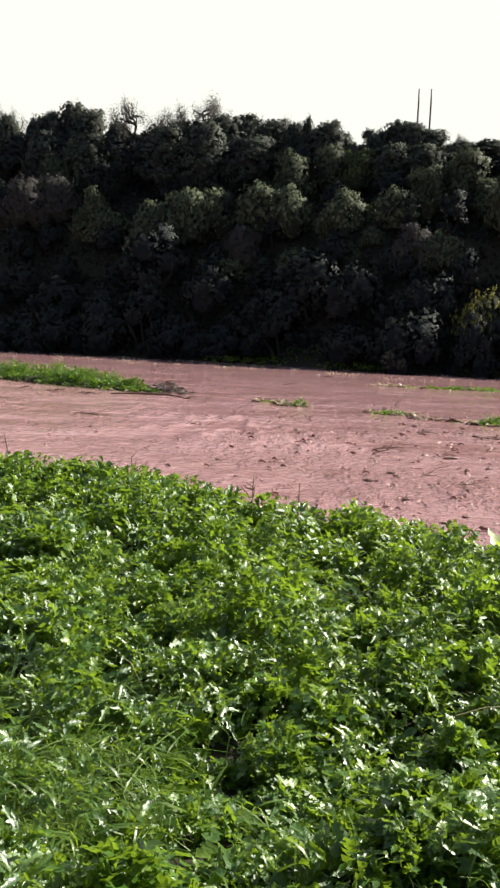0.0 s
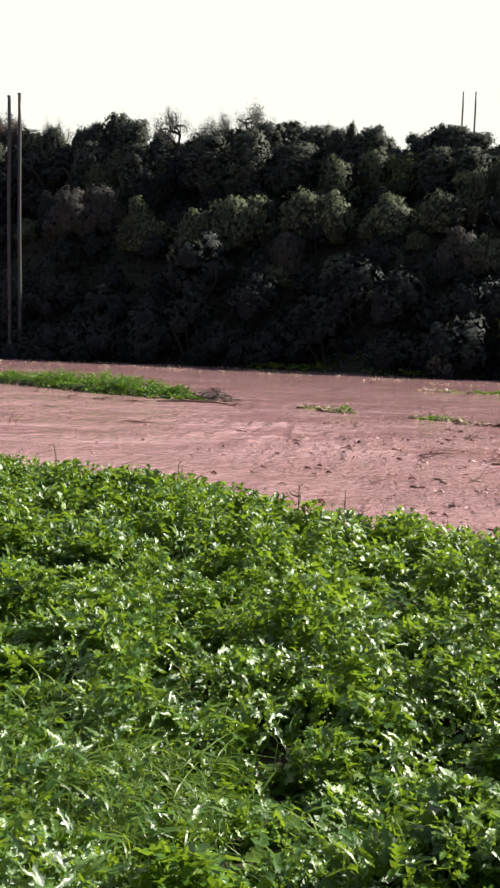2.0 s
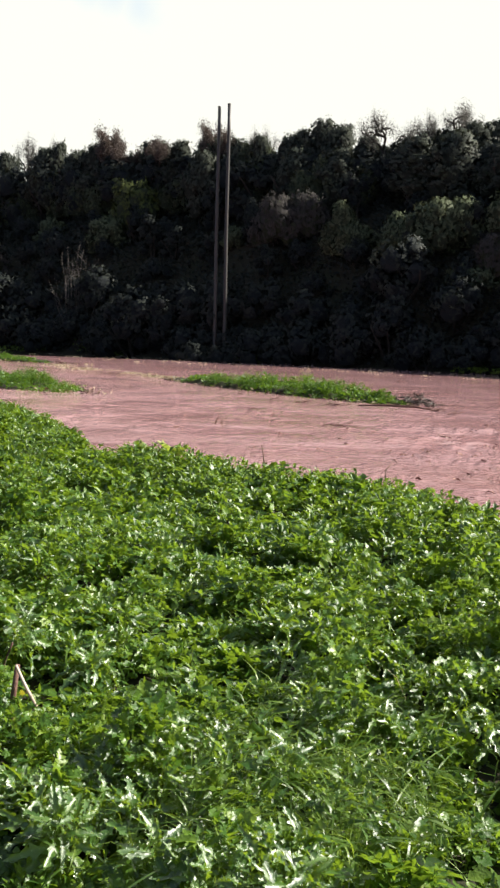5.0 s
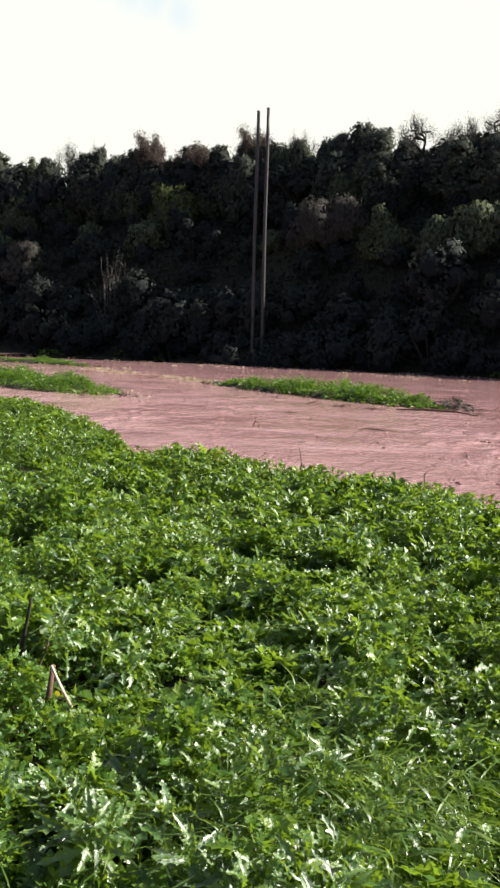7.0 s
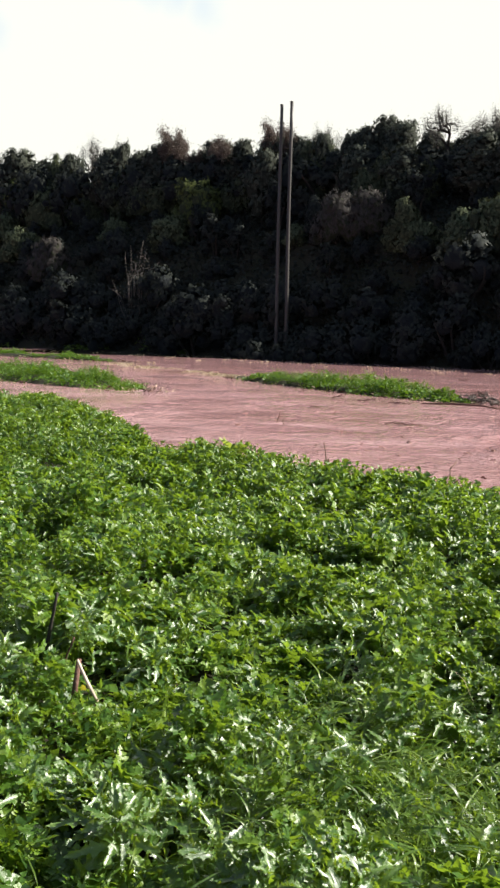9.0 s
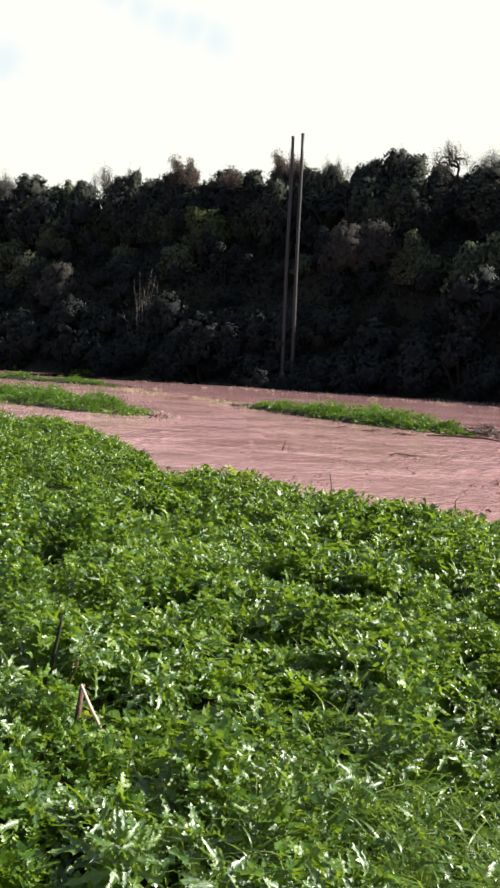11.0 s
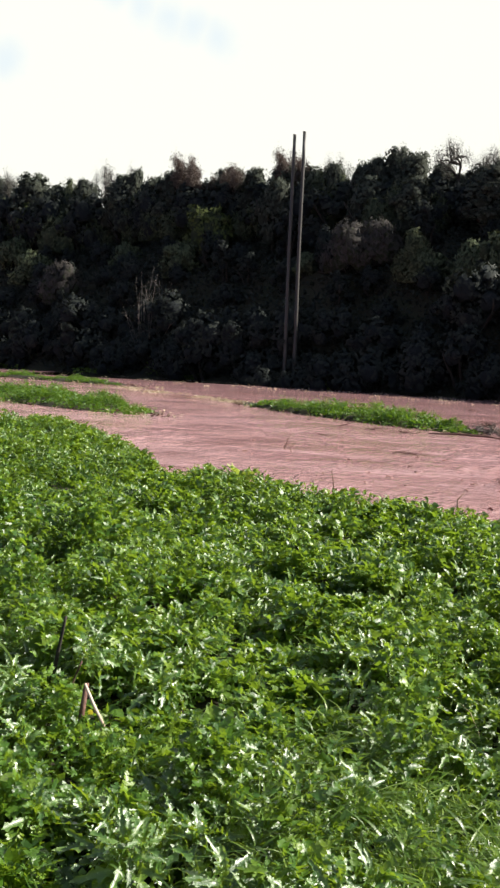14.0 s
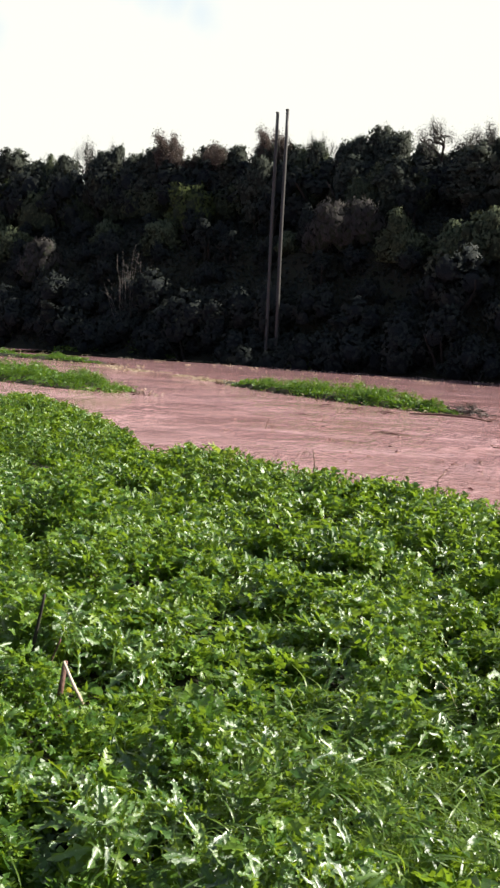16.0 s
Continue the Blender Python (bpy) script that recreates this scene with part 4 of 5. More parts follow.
ob = new("undergrowth", strew([(np.array([(0, 0, 0), (0.45, -0.28, 0.06), (1, 0, -0.1), (0.55, 0.28, 0.06)]), np.array([(0, 1, 2, 3)]))], pos, tr.uniform(0, 6.28, n), tr.uniform(-10, 70, n), tr.normal(0, 40, n), tr.uniform(0.18, 0.34, n)).mesh("undergrowth", M_DARK_SHADED))
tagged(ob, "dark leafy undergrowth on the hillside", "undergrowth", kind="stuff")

# ---- poles ----
def pole_mesh(name, tall, r0, r1):
    p = Pile()
    z = np.linspace(-0.8, tall, 12)
    pts = np.stack([0.012 * np.sin(z * 0.6), 0.01 * np.cos(z * 0.5), z], -1)
    p.add(*tube(pts, np.linspace(r0, r1, 12), 14))
    return p.mesh(name, M_POLE)


for x, y, top, r0, r1 in ((-17.28, 52.8, 13.8, 0.11, 0.085), (-16.77, 53.0, 13.98, 0.115, 0.09)):
    g = float(ground(x, y))
    ob = tagged(new("utility_pole"), "tall weathered wooden utility pole without wires", "pole", "pair of poles at the bank")
    ob.matrix_world = Matrix.Translation((x, y, g))
    part("shaft", pole_mesh("pole", top - g, r0, r1), ob)
    cap = Pile().add(*tube([(0, 0, top - g - 0.05), (0, 0, top - g + 0.01), (0, 0, top - g + 0.03)], [r1 * 1.06, r1 * 1.06, r1 * 0.3], 14))
    part("cap", cap.mesh("cap", M_BARK), ob)
for x, y, top in ((13.95, 108.0, 27.5), (15.3, 108.2, 27.55)):
    g = float(ground(x, y))
    ob = tagged(new("utility_pole"), "distant wooden utility pole behind the ridge", "pole", "pair of poles behind the ridge")
    ob.matrix_world = Matrix.Translation((x, y, g))
    part("shaft", pole_mesh("far_pole", top - g, 0.13, 0.085), ob)

for ob in MODELS:
    for o in (*ob.children_recursive, ob):
        bpy.data.objects.remove(o)

# ---- the weed field of the near bank ----
WEED = [cut_leaf(5, 0.34, 0.3 + 0.2 * (k % 3), 50 + k, 0.9, 0.5) for k in range(9)]
WEED_MID = [cut_leaf(4, 0.36, 0.3 + 0.2 * (k % 3), 150 + k, 0.9, 0.5) for k in range(8)]
WEED_LOW = [cut_leaf(2, 0.34, 0.4 + 0.2 * (k % 3), 160 + k, 0.9, 0.5) for k in range(6)]
WEED_SMALL = [cut_leaf(1, 0.40, 0.4 + 0.2 * (k % 3), 170 + k, 0.9, 0.5) for k in range(6)]
WEED_FAR = [cut_leaf(2, 0.40, 0.4 + 0.2 * (k % 3), 60 + k, 0.9, 0.5) for k in range(6)]
FERNY = [cut_leaf(5, 0.20, 0.3 + 0.2 * k, 70 + k, 0.9, 0.5) for k in range(5)]
FERNY_FAR = [cut_leaf(2, 0.22, 0.4 + 0.2 * k, 80 + k, 0.9, 0.5) for k in range(4)]
BLADE = [leaf_shape(4, 0.013, False, 0, 0.3, 0.6 + 0.5 * k, 90 + k) for k in range(4)]
TUFT = [leaf_shape(2, 0.03, False, 0, 0.3, 0.4 + 0.3 * k, 95 + k) for k in range(3)]


def in_field(x, y, margin=0.0):
    return near_bank(x) + 0.16 * vnoise(x * 1.3, y * 1.3, 3) - y > margin


def canopy(x, y):
    """Height of the weeds over the soil."""
    h = 0.26 + 0.12 * vnoise(x * 1.5, y * 1.5, 41) + 0.12 * vnoise(x * 3.4, y * 3.4, 43)
    h = h * (1 - 0.45 * smooth(0.3, 0.6, vnoise(x * 2.3 + 3, y * 1.9, 47)))
    rim = smooth(1.4, 0.5, near_bank(x) - y)
    return np.clip(h * (1 - 0.8 * rim) + 0.8 * rim * 0.25, 0.07, 0.40)


def scatter(r, x0, x1, y0, y1, gap):
    xs, ys = np.meshgrid(np.arange(x0, x1, gap), np.arange(y0, y1, gap))
    return xs.ravel() + r.uniform(-0.5, 0.5, xs.size) * gap, ys.ravel() + r.uniform(-0.5, 0.5, xs.size) * gap


def grass_patch(x, y):
    """1 where grass and fine weeds stand in place of broad leaves."""
    a = smooth(0.85, 0.45, np.hypot((x + 0.64) / 0.62, (y - 2.98) / 1.05) + 0.15 * vnoise(x * 3, y * 3, 45))
    b = smooth(0.8, 0.4, np.hypot((x + 2.7) / 1.0, (y - 3.7) / 1.5))
    return np.maximum(a, 0.35 * b)


def weed_leaves(x, y, per, low, high, wide):
    """Leaves over low mounds at x, y: foot, bearing, rise, roll and length."""
    n, k = len(x), len(x) * per
    X, Y = np.repeat(x, per), np.repeat(y, per)
    H = np.repeat(canopy(x, y) * rng.uniform(0.65, 1.3, n) * np.where(hollow(x, y), 0.33, 1.0), per)
    R = np.repeat(rng.uniform(0.75, 1.25, n) * wide, per)
    # plants lean towards the light
    lean, side = np.repeat(rng.normal(-7, 16, n), per), np.repeat(rng.normal(-0.2, 0.9, n), per)
    up = rng.uniform(0.0, 1.0, k) ** 0.8
    turn = rng.uniform(0, 6.283, k)
    flat = np.sqrt(1 - up * up)
    shell = 1.0 - 0.45 * rng.random(k) ** 2
    length = rng.uniform(low, high, k) * np.repeat(rng.uniform(0.75, 1.3, n), per)
    yaw = turn + rng.normal(0, 0.6, k)
    pitch = 14 + 40 * up + rng.normal(0, 24, k) + lean * np.cos(yaw - side)
    px, py = X + R * flat * shell * np.cos(turn), Y + R * flat * shell * np.sin(turn)
    pz = ground(X, Y) + H * (0.12 + 0.88 * up * shell)
    cut = 0.5 * length * np.cos(np.radians(pitch))
    pos = np.stack([px - cut * np.cos(yaw), py - cut * np.sin(yaw), pz - 0.4 * length * np.sin(np.radians(pitch))], -1)
    return pos, yaw, pitch, rng.normal(0, 34, k) - lean * np.sin(yaw - side), length


def hollow(x, y):
    """True where a gap stays open between the plants."""
    open_ = (vnoise(x * 2.1, y * 2.1, 57) < -0.38) | (np.hypot(x + 1.42, y - 2.1) + 0.12 * vnoise(x * 5, y * 5, 59) < 0.33)
    for cx, cy, rx, ry in ((-0.99, 6.2, 0.16, 0.26), (-1.07, 3.66, 0.26, 0.16), (-1.93, 3.3, 0.12, 0.16), (-0.5, 3.55, 0.28, 0.14), (0.52, 2.95, 0.36, 0.15), (0.1, 3.5, 0.2, 0.14), (0.2, 2.85, 0.12, 0.1), (-1.15, 3.85, 0.2, 0.13), (-0.94, 4.4, 0.14, 0.12), (-0.28, 3.25, 0.16, 0.12),
                           (-1.51, 3.76, 0.12, 0.1), (0.34, 3.2, 0.16, 0.12), (-0.88, 2.7, 0.1, 0.12), (-0.56, 3.95, 0.28, 0.13),
                           (-0.12, 3.2, 0.2, 0.1), (0.3, 4.3, 0.24, 0.12), (0.05, 3.85, 0.14, 0.12), (0.55, 3.6, 0.15, 0.13)):
        open_ = open_ | (np.hypot((x - cx) / rx, (y - cy) / ry) < 1)
    return open_


fr = np.random.default_rng(5)
x, y = scatter(fr, -3.6, 3.0, 0.8, 6.0, 0.215)
ok = in_field(x, y, 0.04) & (fr.random(len(x)) > 0.42 * grass_patch(x, y)) & (x > -0.86 * y - 0.5) & (x < 0.42 * y + 0.45)
x, y = x[ok], y[ok]
sort = fr.random(len(x)) + 0.5 * grass_patch(x, y) + 0.22 * vnoise(x * 0.8, y * 0.8, 51)
close = y < 3.7
m = (sort < 0.62) & close
ob = new("weeds", strew(WEED, *weed_leaves(x[m], y[m], 160, 0.034, 0.078, 0.15)).mesh("weeds", M_WEED))
tagged(ob, "glossy lobed green weed leaves covering the riverbank", "weeds", kind="stuff")
m = (sort < 0.62) & ~close
ob = new("weeds", strew(WEED_MID, *weed_leaves(x[m], y[m], 96, 0.036, 0.08, 0.15)).mesh("weeds_mid", M_WEED))
tagged(ob, "glossy lobed green weed leaves covering the riverbank", "weeds", kind="stuff")
m = sort >= 0.62
ob = new("feathery_weeds", strew(FERNY, *weed_leaves(x[m], y[m], 96, 0.038, 0.088, 0.15)).mesh("feathery_weeds", M_FINE))
tagged(ob, "feathery finely cut green weeds on the riverbank", "weeds", kind="stuff")

x, y = scatter(fr, -24, 5.0, 6.0, 24.0, 0.232)
ok = in_field(x, y, 0.03) & (x > -0.86 * y - 0.6) & (x < 0.42 * y + 0.6)
x2, y2 = scatter(fr, -5.8, -3.6, 2.5, 6.0, 0.25)
ok2 = x2 > -0.86 * y2 - 0.6
x, y = np.concatenate([x[ok], x2[ok2]]), np.concatenate([y[ok], y2[ok2]])
sort = fr.random(len(x)) + 0.25 * vnoise(x * 0.5, y * 0.5, 53) - 0.25 * smooth(-6, -9, x)
m = sort < 0.55
ob = new("weeds", strew(WEED_LOW, *weed_leaves(x[m], y[m], 92, 0.033, 0.068, 0.17)).mesh("weeds_far", M_WEED))
tagged(ob, "lobed green weed leaves along the water's edge", "weeds", kind="stuff")
m = ~m
ob = new("feathery_weeds", strew(FERNY_FAR, *weed_leaves(x[m], y[m], 64, 0.040, 0.085, 0.18)).mesh("feathery_far", M_FINE))
tagged(ob, "feathery green weeds along the water's edge", "weeds", kind="stuff")

# a dense rim of weeds along the water
x = np.concatenate([fr.uniform(-9.5, 1.9, 620), fr.uniform(0.3, 2.6, 240)])
y = near_bank(x) - fr.uniform(0.06, 0.5, 860)
ob = new("weeds", strew(WEED_LOW, *weed_leaves(x, y, 56, 0.028, 0.06, 0.2)).mesh("weeds_rim", M_WEED))
tagged(ob, "dense green weeds leaning over the water's edge", "weeds", kind="stuff")

# the field goes on, thinner, beside and behind
def beside(x, y):
    return in_field(x, y, 0.1) & ((x < -0.86 * y - 0.5) | (x > 0.42 * y + 0.5) | (y < 0.8)) & (np.hypot(x, y) > 0.4)


x, y = scatter(fr, -11, 7, -4, 12, 0.33)
ok = beside(x, y)
ob = new("weeds", strew(WEED_SMALL, *weed_leaves(x[ok], y[ok], 24, 0.06, 0.11, 0.2)).mesh("weeds_beside", M_WEED))
tagged(ob, "lobed green weeds of the surrounding field", "weeds", kind="stuff")
x, y = scatter(fr, -26, 14, -14, 22, 0.6)
ok = beside(x, y) & ((x < -11) | (x > 7) | (y < -4) | (y > 12))
ob = new("weeds", strew(WEED_SMALL, *weed_leaves(x[ok], y[ok], 7, 0.14, 0.24, 0.34)).mesh("weeds_around", M_WEED))
tagged(ob, "lobed green weeds of the surrounding field", "weeds", kind="stuff")

# seedlings close to the soil
n = 16000
x, y = fr.uniform(-5.0, 2.4, n), fr.uniform(1.2, 7.5, n)
ok = in_field(x, y, 0.1) & (x > -0.86 * y - 0.5) & (x < 0.42 * y + 0.5)
x, y = x[ok], y[ok]
k = len(x)
ob = new("seedlings", strew(WEED_SMALL, np.stack([x, y, ground(x, y) + fr.uniform(0.01, 0.05, k)], -1), fr.uniform(0, 6.28, k), fr.uniform(0, 40, k), fr.normal(0, 25, k), fr.uniform(0.03, 0.065, k)).mesh("seedlings", M_FINE))
tagged(ob, "low green seedlings covering the soil between the weeds", "weeds", kind="stuff")

# grass among the weeds
n = 7500
x, y = fr.uniform(-3.8, 1.4, n), fr.uniform(1.2, 5.2, n)
ok = (fr.random(n) < 0.05 + 0.95 * grass_patch(x, y)) & in_field(x, y, 0.2)
x, y = np.repeat(x[ok], 9), np.repeat(y[ok], 9)
k = len(x)
pos = np.stack([x + fr.normal(0, 0.02, k), y + fr.normal(0, 0.02, k), ground(x, y) + canopy(x, y) * fr.uniform(0.1, 0.6, k)], -1)
ob = new("grass", strew(BLADE, pos, fr.uniform(0, 6.28, k), fr.uniform(25, 80, k), fr.normal(0, 25, k), fr.uniform(0.05, 0.13, k), fr.uniform(1.2, 3.4, k)).mesh("grass", M_GRASS))
tagged(ob, "fresh green grass blades between the weeds", "grass", kind="stuff")

# broad thistle rosettes, leaf by leaf
def thistle_leaf(pairs, width, curl, seed):
    """A leaf one metre long along +x with a wavy blade and spiny lobes that bend up and down by turns."""
    r = np.random.default_rng(seed)
    t = np.linspace(0, 0.94, pairs + 1)
    mid = np.stack([t * (1 - 0.15 * curl), r.normal(0, 0.012, pairs + 1), 0.14 * np.sin(np.pi * t) - curl * t * t], -1)
    blade = width * np.interp(t, [0, 0.15, 0.6, 1], [0.10, 0.32, 0.42, 0.18])
    v, f = list(mid), []
    for s in (-1, 1):
        wave = np.where(np.arange(pairs + 1) % 2 == 0, 0.35, -0.1) + r.normal(0, 0.1, pairs + 1)
        edge = len(v)
        v += [mid[i] + (0.0, s * blade[i], 0.3 * blade[i] + wave[i] * blade[i]) for i in range(pairs + 1)]
        for i in range(pairs):
            q = (i, edge + i, edge + i + 1, i + 1)
            f.append(q if s < 0 else q[::-1])
            L = width * np.interp((i + 0.5) / pairs, [0, 0.25, 0.65, 1], [0.35, 0.9, 1.0, 0.45]) * r.uniform(0.75, 1.2)
            lift = L * (0.85 if i % 2 else -0.1) + r.normal(0, 0.25) * L
            base = (mid[i] + mid[i + 1]) / 2
            k = len(v)
            v.append(base + (0.030 + r.normal(0, 0.015), s * L, lift))
            v.append(base + (0.065 + r.normal(0, 0.012), s * L * 0.82, lift * 0.8))
            q = (edge + i, k, k + 1, edge + i + 1)
            f.append(q if s < 0 else q[::-1])
    k = len(v)
    tip = mid[-1]
    v += [tip + (0.03, -0.22 * width, 0.03), tip + (0.09, 0, -0.08 * curl), tip + (0.03, 0.22 * width, 0.03)]
    f.append((pairs, k, k + 1, k + 2))
    return np.array(v), np.array(f)


ROSETTE = [raw_mesh("thistle_leaf", *thistle_leaf(9, 0.185, 0.3 + 0.2 * (k % 4), 120 + k), M_THISTLE) for k in range(8)]


def thistle(x, y, size, leaves, r):
    t = tagged(new("thistle_plant"), "young thistle with broad glossy lobed leaves in the weeds", "plant", "thistles of the riverbank")
    # the rosettes turn towards the light
    t.matrix_world = Matrix.Translation((x, y, float(ground(x, y)))) @ Matrix.Rotation(radians(r.uniform(20, 46)), 4, "Y") @ Matrix.Rotation(radians(r.normal(12, 7)), 4, "X")
    a = r.uniform(0, 6.28)
    top = float(canopy(np.array([x]), np.array([y]))[0])
    stem = Pile().add(*tube([(0, 0, -0.05), (0.005, 0.004, top * 0.25), (0.0, 0.01, top * 0.45)], [0.005, 0.004, 0.003], 5))
    part("stem", stem.mesh("stem", M_THISTLE), t)
    for i in range(leaves):
        u = (i + 0.5) / leaves
        a += 2.4 + r.normal(0, 0.25)
        L = size * (1.1 - 0.5 * u) * r.uniform(0.85, 1.15)
        leaf = part("leaf", ROSETTE[r.integers(8)], t)
        leaf.matrix_basis = Matrix.Translation((0.01 * math.cos(a), 0.01 * math.sin(a), top * (0.45 + 0.45 * u))) @ Matrix.Rotation(a, 4, "Z") @ Matrix.Rotation(-radians(16 + 46 * u + r.normal(0, 15)), 4, "Y") @ Matrix.Rotation(r.normal(0, 0.5), 4, "X") @ Matrix.Diagonal((L, L, L, 1))
    return t


th = np.random.default_rng(77)
count = 0
while count < 126:
    x, y = th.uniform(-2.4, 1.6), th.uniform(1.5, 5.2)
    if count > 52:
        d, az = 1.9 + 2.6 * th.random() ** 1.3, radians(th.uniform(-36, -13))
        if d < 2.9 and az < radians(-29.5):
            continue
        x, y = d * math.sin(az), d * math.cos(az)
    if hollow(np.array([x]), np.array([y]))[0] or math.hypot(x + 1.6, y - 2.9) < 0.28 or math.hypot(x + 1.95, y - 3.3) < 0.25:
        continue
    if abs(x + 0.25 * y - 0.1) > 0.35 * y + 0.5 or th.random() < 0.9 * float(grass_patch(np.array([x]), np.array([y]))[0]):
        continue
    thistle(x, y, th.uniform(0.08, 0.13) if count < 53 else th.uniform(0.09, 0.13), int(th.integers(11, 17)), th)
    count += 1

for x, y in ((-0.95, 2.25), (-0.85, 2.1), (-0.75, 2.2), (-1.0, 2.4), (-0.68, 2.0), (-0.86, 1.93), (-1.19, 2.35), (-1.3, 2.47), (-1.27, 2.79), (-1.15, 2.77), (-1.24, 3.35), (-1.2, 3.3), (-1.1, 2.5), (-0.9, 4.15), (-0.5, 3.42)):
    thistle(x, y, th.uniform(0.10, 0.135), int(th.integers(12, 17)), th)

# ---- islands in the river ----
FLAKE = [leaf_shape(2, 0.16, False, 0, 0.3, 0.2 + 0.3 * k, 98 + k) for k in range(3)]
LUSH = [0.30, 0.36, 0.24, 0.20, 0.14, 0.08, 0.17, 0.16, 0.10]
for j, isle in enumerate(ISLES):
    cx, cy, a, b, deg = isle
    area = math.pi * a * b
    n = int(min(1300 if j == 1 else 800, 60 * area + 40) * (1 if a > 1 else 0.5))
    r, f = np.sqrt(fr.uniform(0, 1, n)) * 1.02, fr.uniform(0, 6.28, n)
    c, s = math.cos(radians(deg)), math.sin(radians(deg))
    u, v = a * r * np.cos(f), b * r * np.sin(f)
    x, y = cx + u * c - v * s, cy + u * s + v * c
    per = 24
    X, Y = np.repeat(x, per) + fr.normal(0, 0.09, n * per), np.repeat(y, per) + fr.normal(0, 0.09, n * per)
    # low and thin at the upstream end, lush in tussocks below
    along = np.repeat(u / a, per)
    growth = (1 - 0.55 * np.repeat(r, per) ** 2) * (0.42 + 0.58 * smooth(0.75, -0.1, along)) * (0.3 + 1.3 * np.clip(0.30 + vnoise(X * 1.2, Y * 1.2, 61) * 0.6 + vnoise(X * 2.6, Y * 2.6, 62), 0, 1.2))
    tall = LUSH[j] * np.clip(growth, 0.12, 1.7)
    up = fr.uniform(0.0, 0.8, n * per)
    pos = np.stack([X, Y, np.maximum(ground(X, Y), WATER - 0.05) + tall * up], -1)
    keep = vnoise(X * 0.9, Y * 0.9, 63) + 0.25 * vnoise(X * 3, Y * 3, 65) > (-0.55 + 0.75 * smooth(0.1, 0.95, along) if j < 2 else -0.05 if j == 2 else -0.35)
    pos, X, Y, tall = pos[keep], X[keep], Y[keep], tall[keep]
    k = len(pos)
    broad = np.arange(k) % 10 < 6
    spin, rise, roll = fr.uniform(0, 6.28, k), fr.uniform(10, 75, k), fr.normal(0, 32, k)
    ob = new("island_weeds", strew(WEED_SMALL, pos[broad], spin[broad], rise[broad], roll[broad], fr.uniform(0.035, 0.07, broad.sum())).mesh("island_weeds", M_ISLE))
    tagged(ob, "low green weeds on a silt island in the river", "weeds", kind="stuff")
    fine = ~broad
    ob = new("island_grass", strew(TUFT, pos[fine], spin[fine], rise[fine] + 15, roll[fine], np.clip(tall[fine], 0.07, 0.27) * fr.uniform(0.5, 0.95, fine.sum()), fr.uniform(0.5, 1.0, fine.sum())).mesh("island_grass", M_ISLE))
    tagged(ob, "fresh grass on a silt island in the river", "grass", kind="stuff")
    # bleached leaves and reeds stranded along the rim, thickest at the upstream tip and on the near side
    n = int(46 * math.sqrt(area)) + 14
    f = np.where(fr.random(n) < 0.45, fr.normal(0, 0.5, n), fr.uniform(0, 6.28, n))
    q = fr.uniform(0.85, 1.2, n)
    u, v = a * q * np.cos(f), b * q * np.sin(f)
    pos = np.stack([cx + u * c - v * s, cy + u * s + v * c, np.full(n, WATER + 0.015)], -1)
    ob = new("pale_reeds", strew(FLAKE, pos, fr.uniform(0, 6.28, n), fr.uniform(0, 60, n), fr.normal(0, 35, n), fr.uniform(0.07, 0.20, n), fr.uniform(0.7, 1.5, n)).mesh("pale_reeds", M_REED))
    tagged(ob, "pale stranded reeds and leaves at the rim of an island", "reeds", kind="stuff")
    # dark silt and rotten stems at the waterline
    n = int(34 * math.sqrt(area)) + 8
    f = fr.uniform(0, 6.28, n)
    q = fr.uniform(0.95, 1.12, n)
    u, v = a * q * np.cos(f), b * q * np.sin(f)
    pos = np.stack([cx + u * c - v * s, cy + u * s + v * c, np.full(n, WATER + 0.01)], -1)
    ob = new("rotten_stems", strew(FLAKE, pos, radians(deg) + fr.normal(0, 0.5, n), fr.uniform(-4, 14, n), fr.normal(0, 20, n), fr.uniform(0.12, 0.42, n), fr.uniform(0.5, 1.0, n)).mesh("rotten_stems", M_DRIFT))
    tagged(ob, "dark rotten stems at the waterline of an island", "flotsam", kind="stuff")

# ---- flotsam, dead stalks and single plants ----
dr = np.random.default_rng(91)


def twig_mesh(name, seed, length, thick, mat, forks=2, bend=0.16):
    r = np.random.default_rng(seed)
    pts, _ = wander(r, (-length / 2, 0, 0), (1, 0.1, 0.02), length, 7, bend)
    p = Pile().add(*tube(pts, np.linspace(thick, thick * 0.4, len(pts)), 6))
    for k in range(forks):
        i = r.integers(2, len(pts) - 1)
        a = r.uniform(0.4, 1.0) * r.choice([-1, 1])
        q, _ = wander(r, pts[i], (math.cos(a), math.sin(a), r.uniform(-0.05, 0.5)), length * r.uniform(0.25, 0.5), 4, bend)
        p.add(*tube(q, np.linspace(thick * 0.6, thick * 0.2, len(q)), 5))
    return p.mesh(name, mat)


def clod_mesh(name, seed, mat):
    """A soaked, ragged lump of leaves and bark."""
    r = np.random.default_rng(seed)
    v, f = ball(r, 11, 6)
    a, spikes = np.arctan2(v[:, 1], v[:, 0]), r.uniform(0, 6.28, 3)
    ragged = 1 + 0.35 * np.sin(2 * a + spikes[0]) + 0.30 * np.sin(5 * a + spikes[1]) + 0.2 * np.sin(7 * a + spikes[2]) + r.normal(0, 0.20, len(v))
    return raw_mesh(name, v * ragged[:, None] * (0.62, 0.42, 0.15), f, mat)


TWIGS = [twig_mesh("twig", k, 1.0, 0.022, M_DRIFT, 1 + k % 3) for k in range(6)]
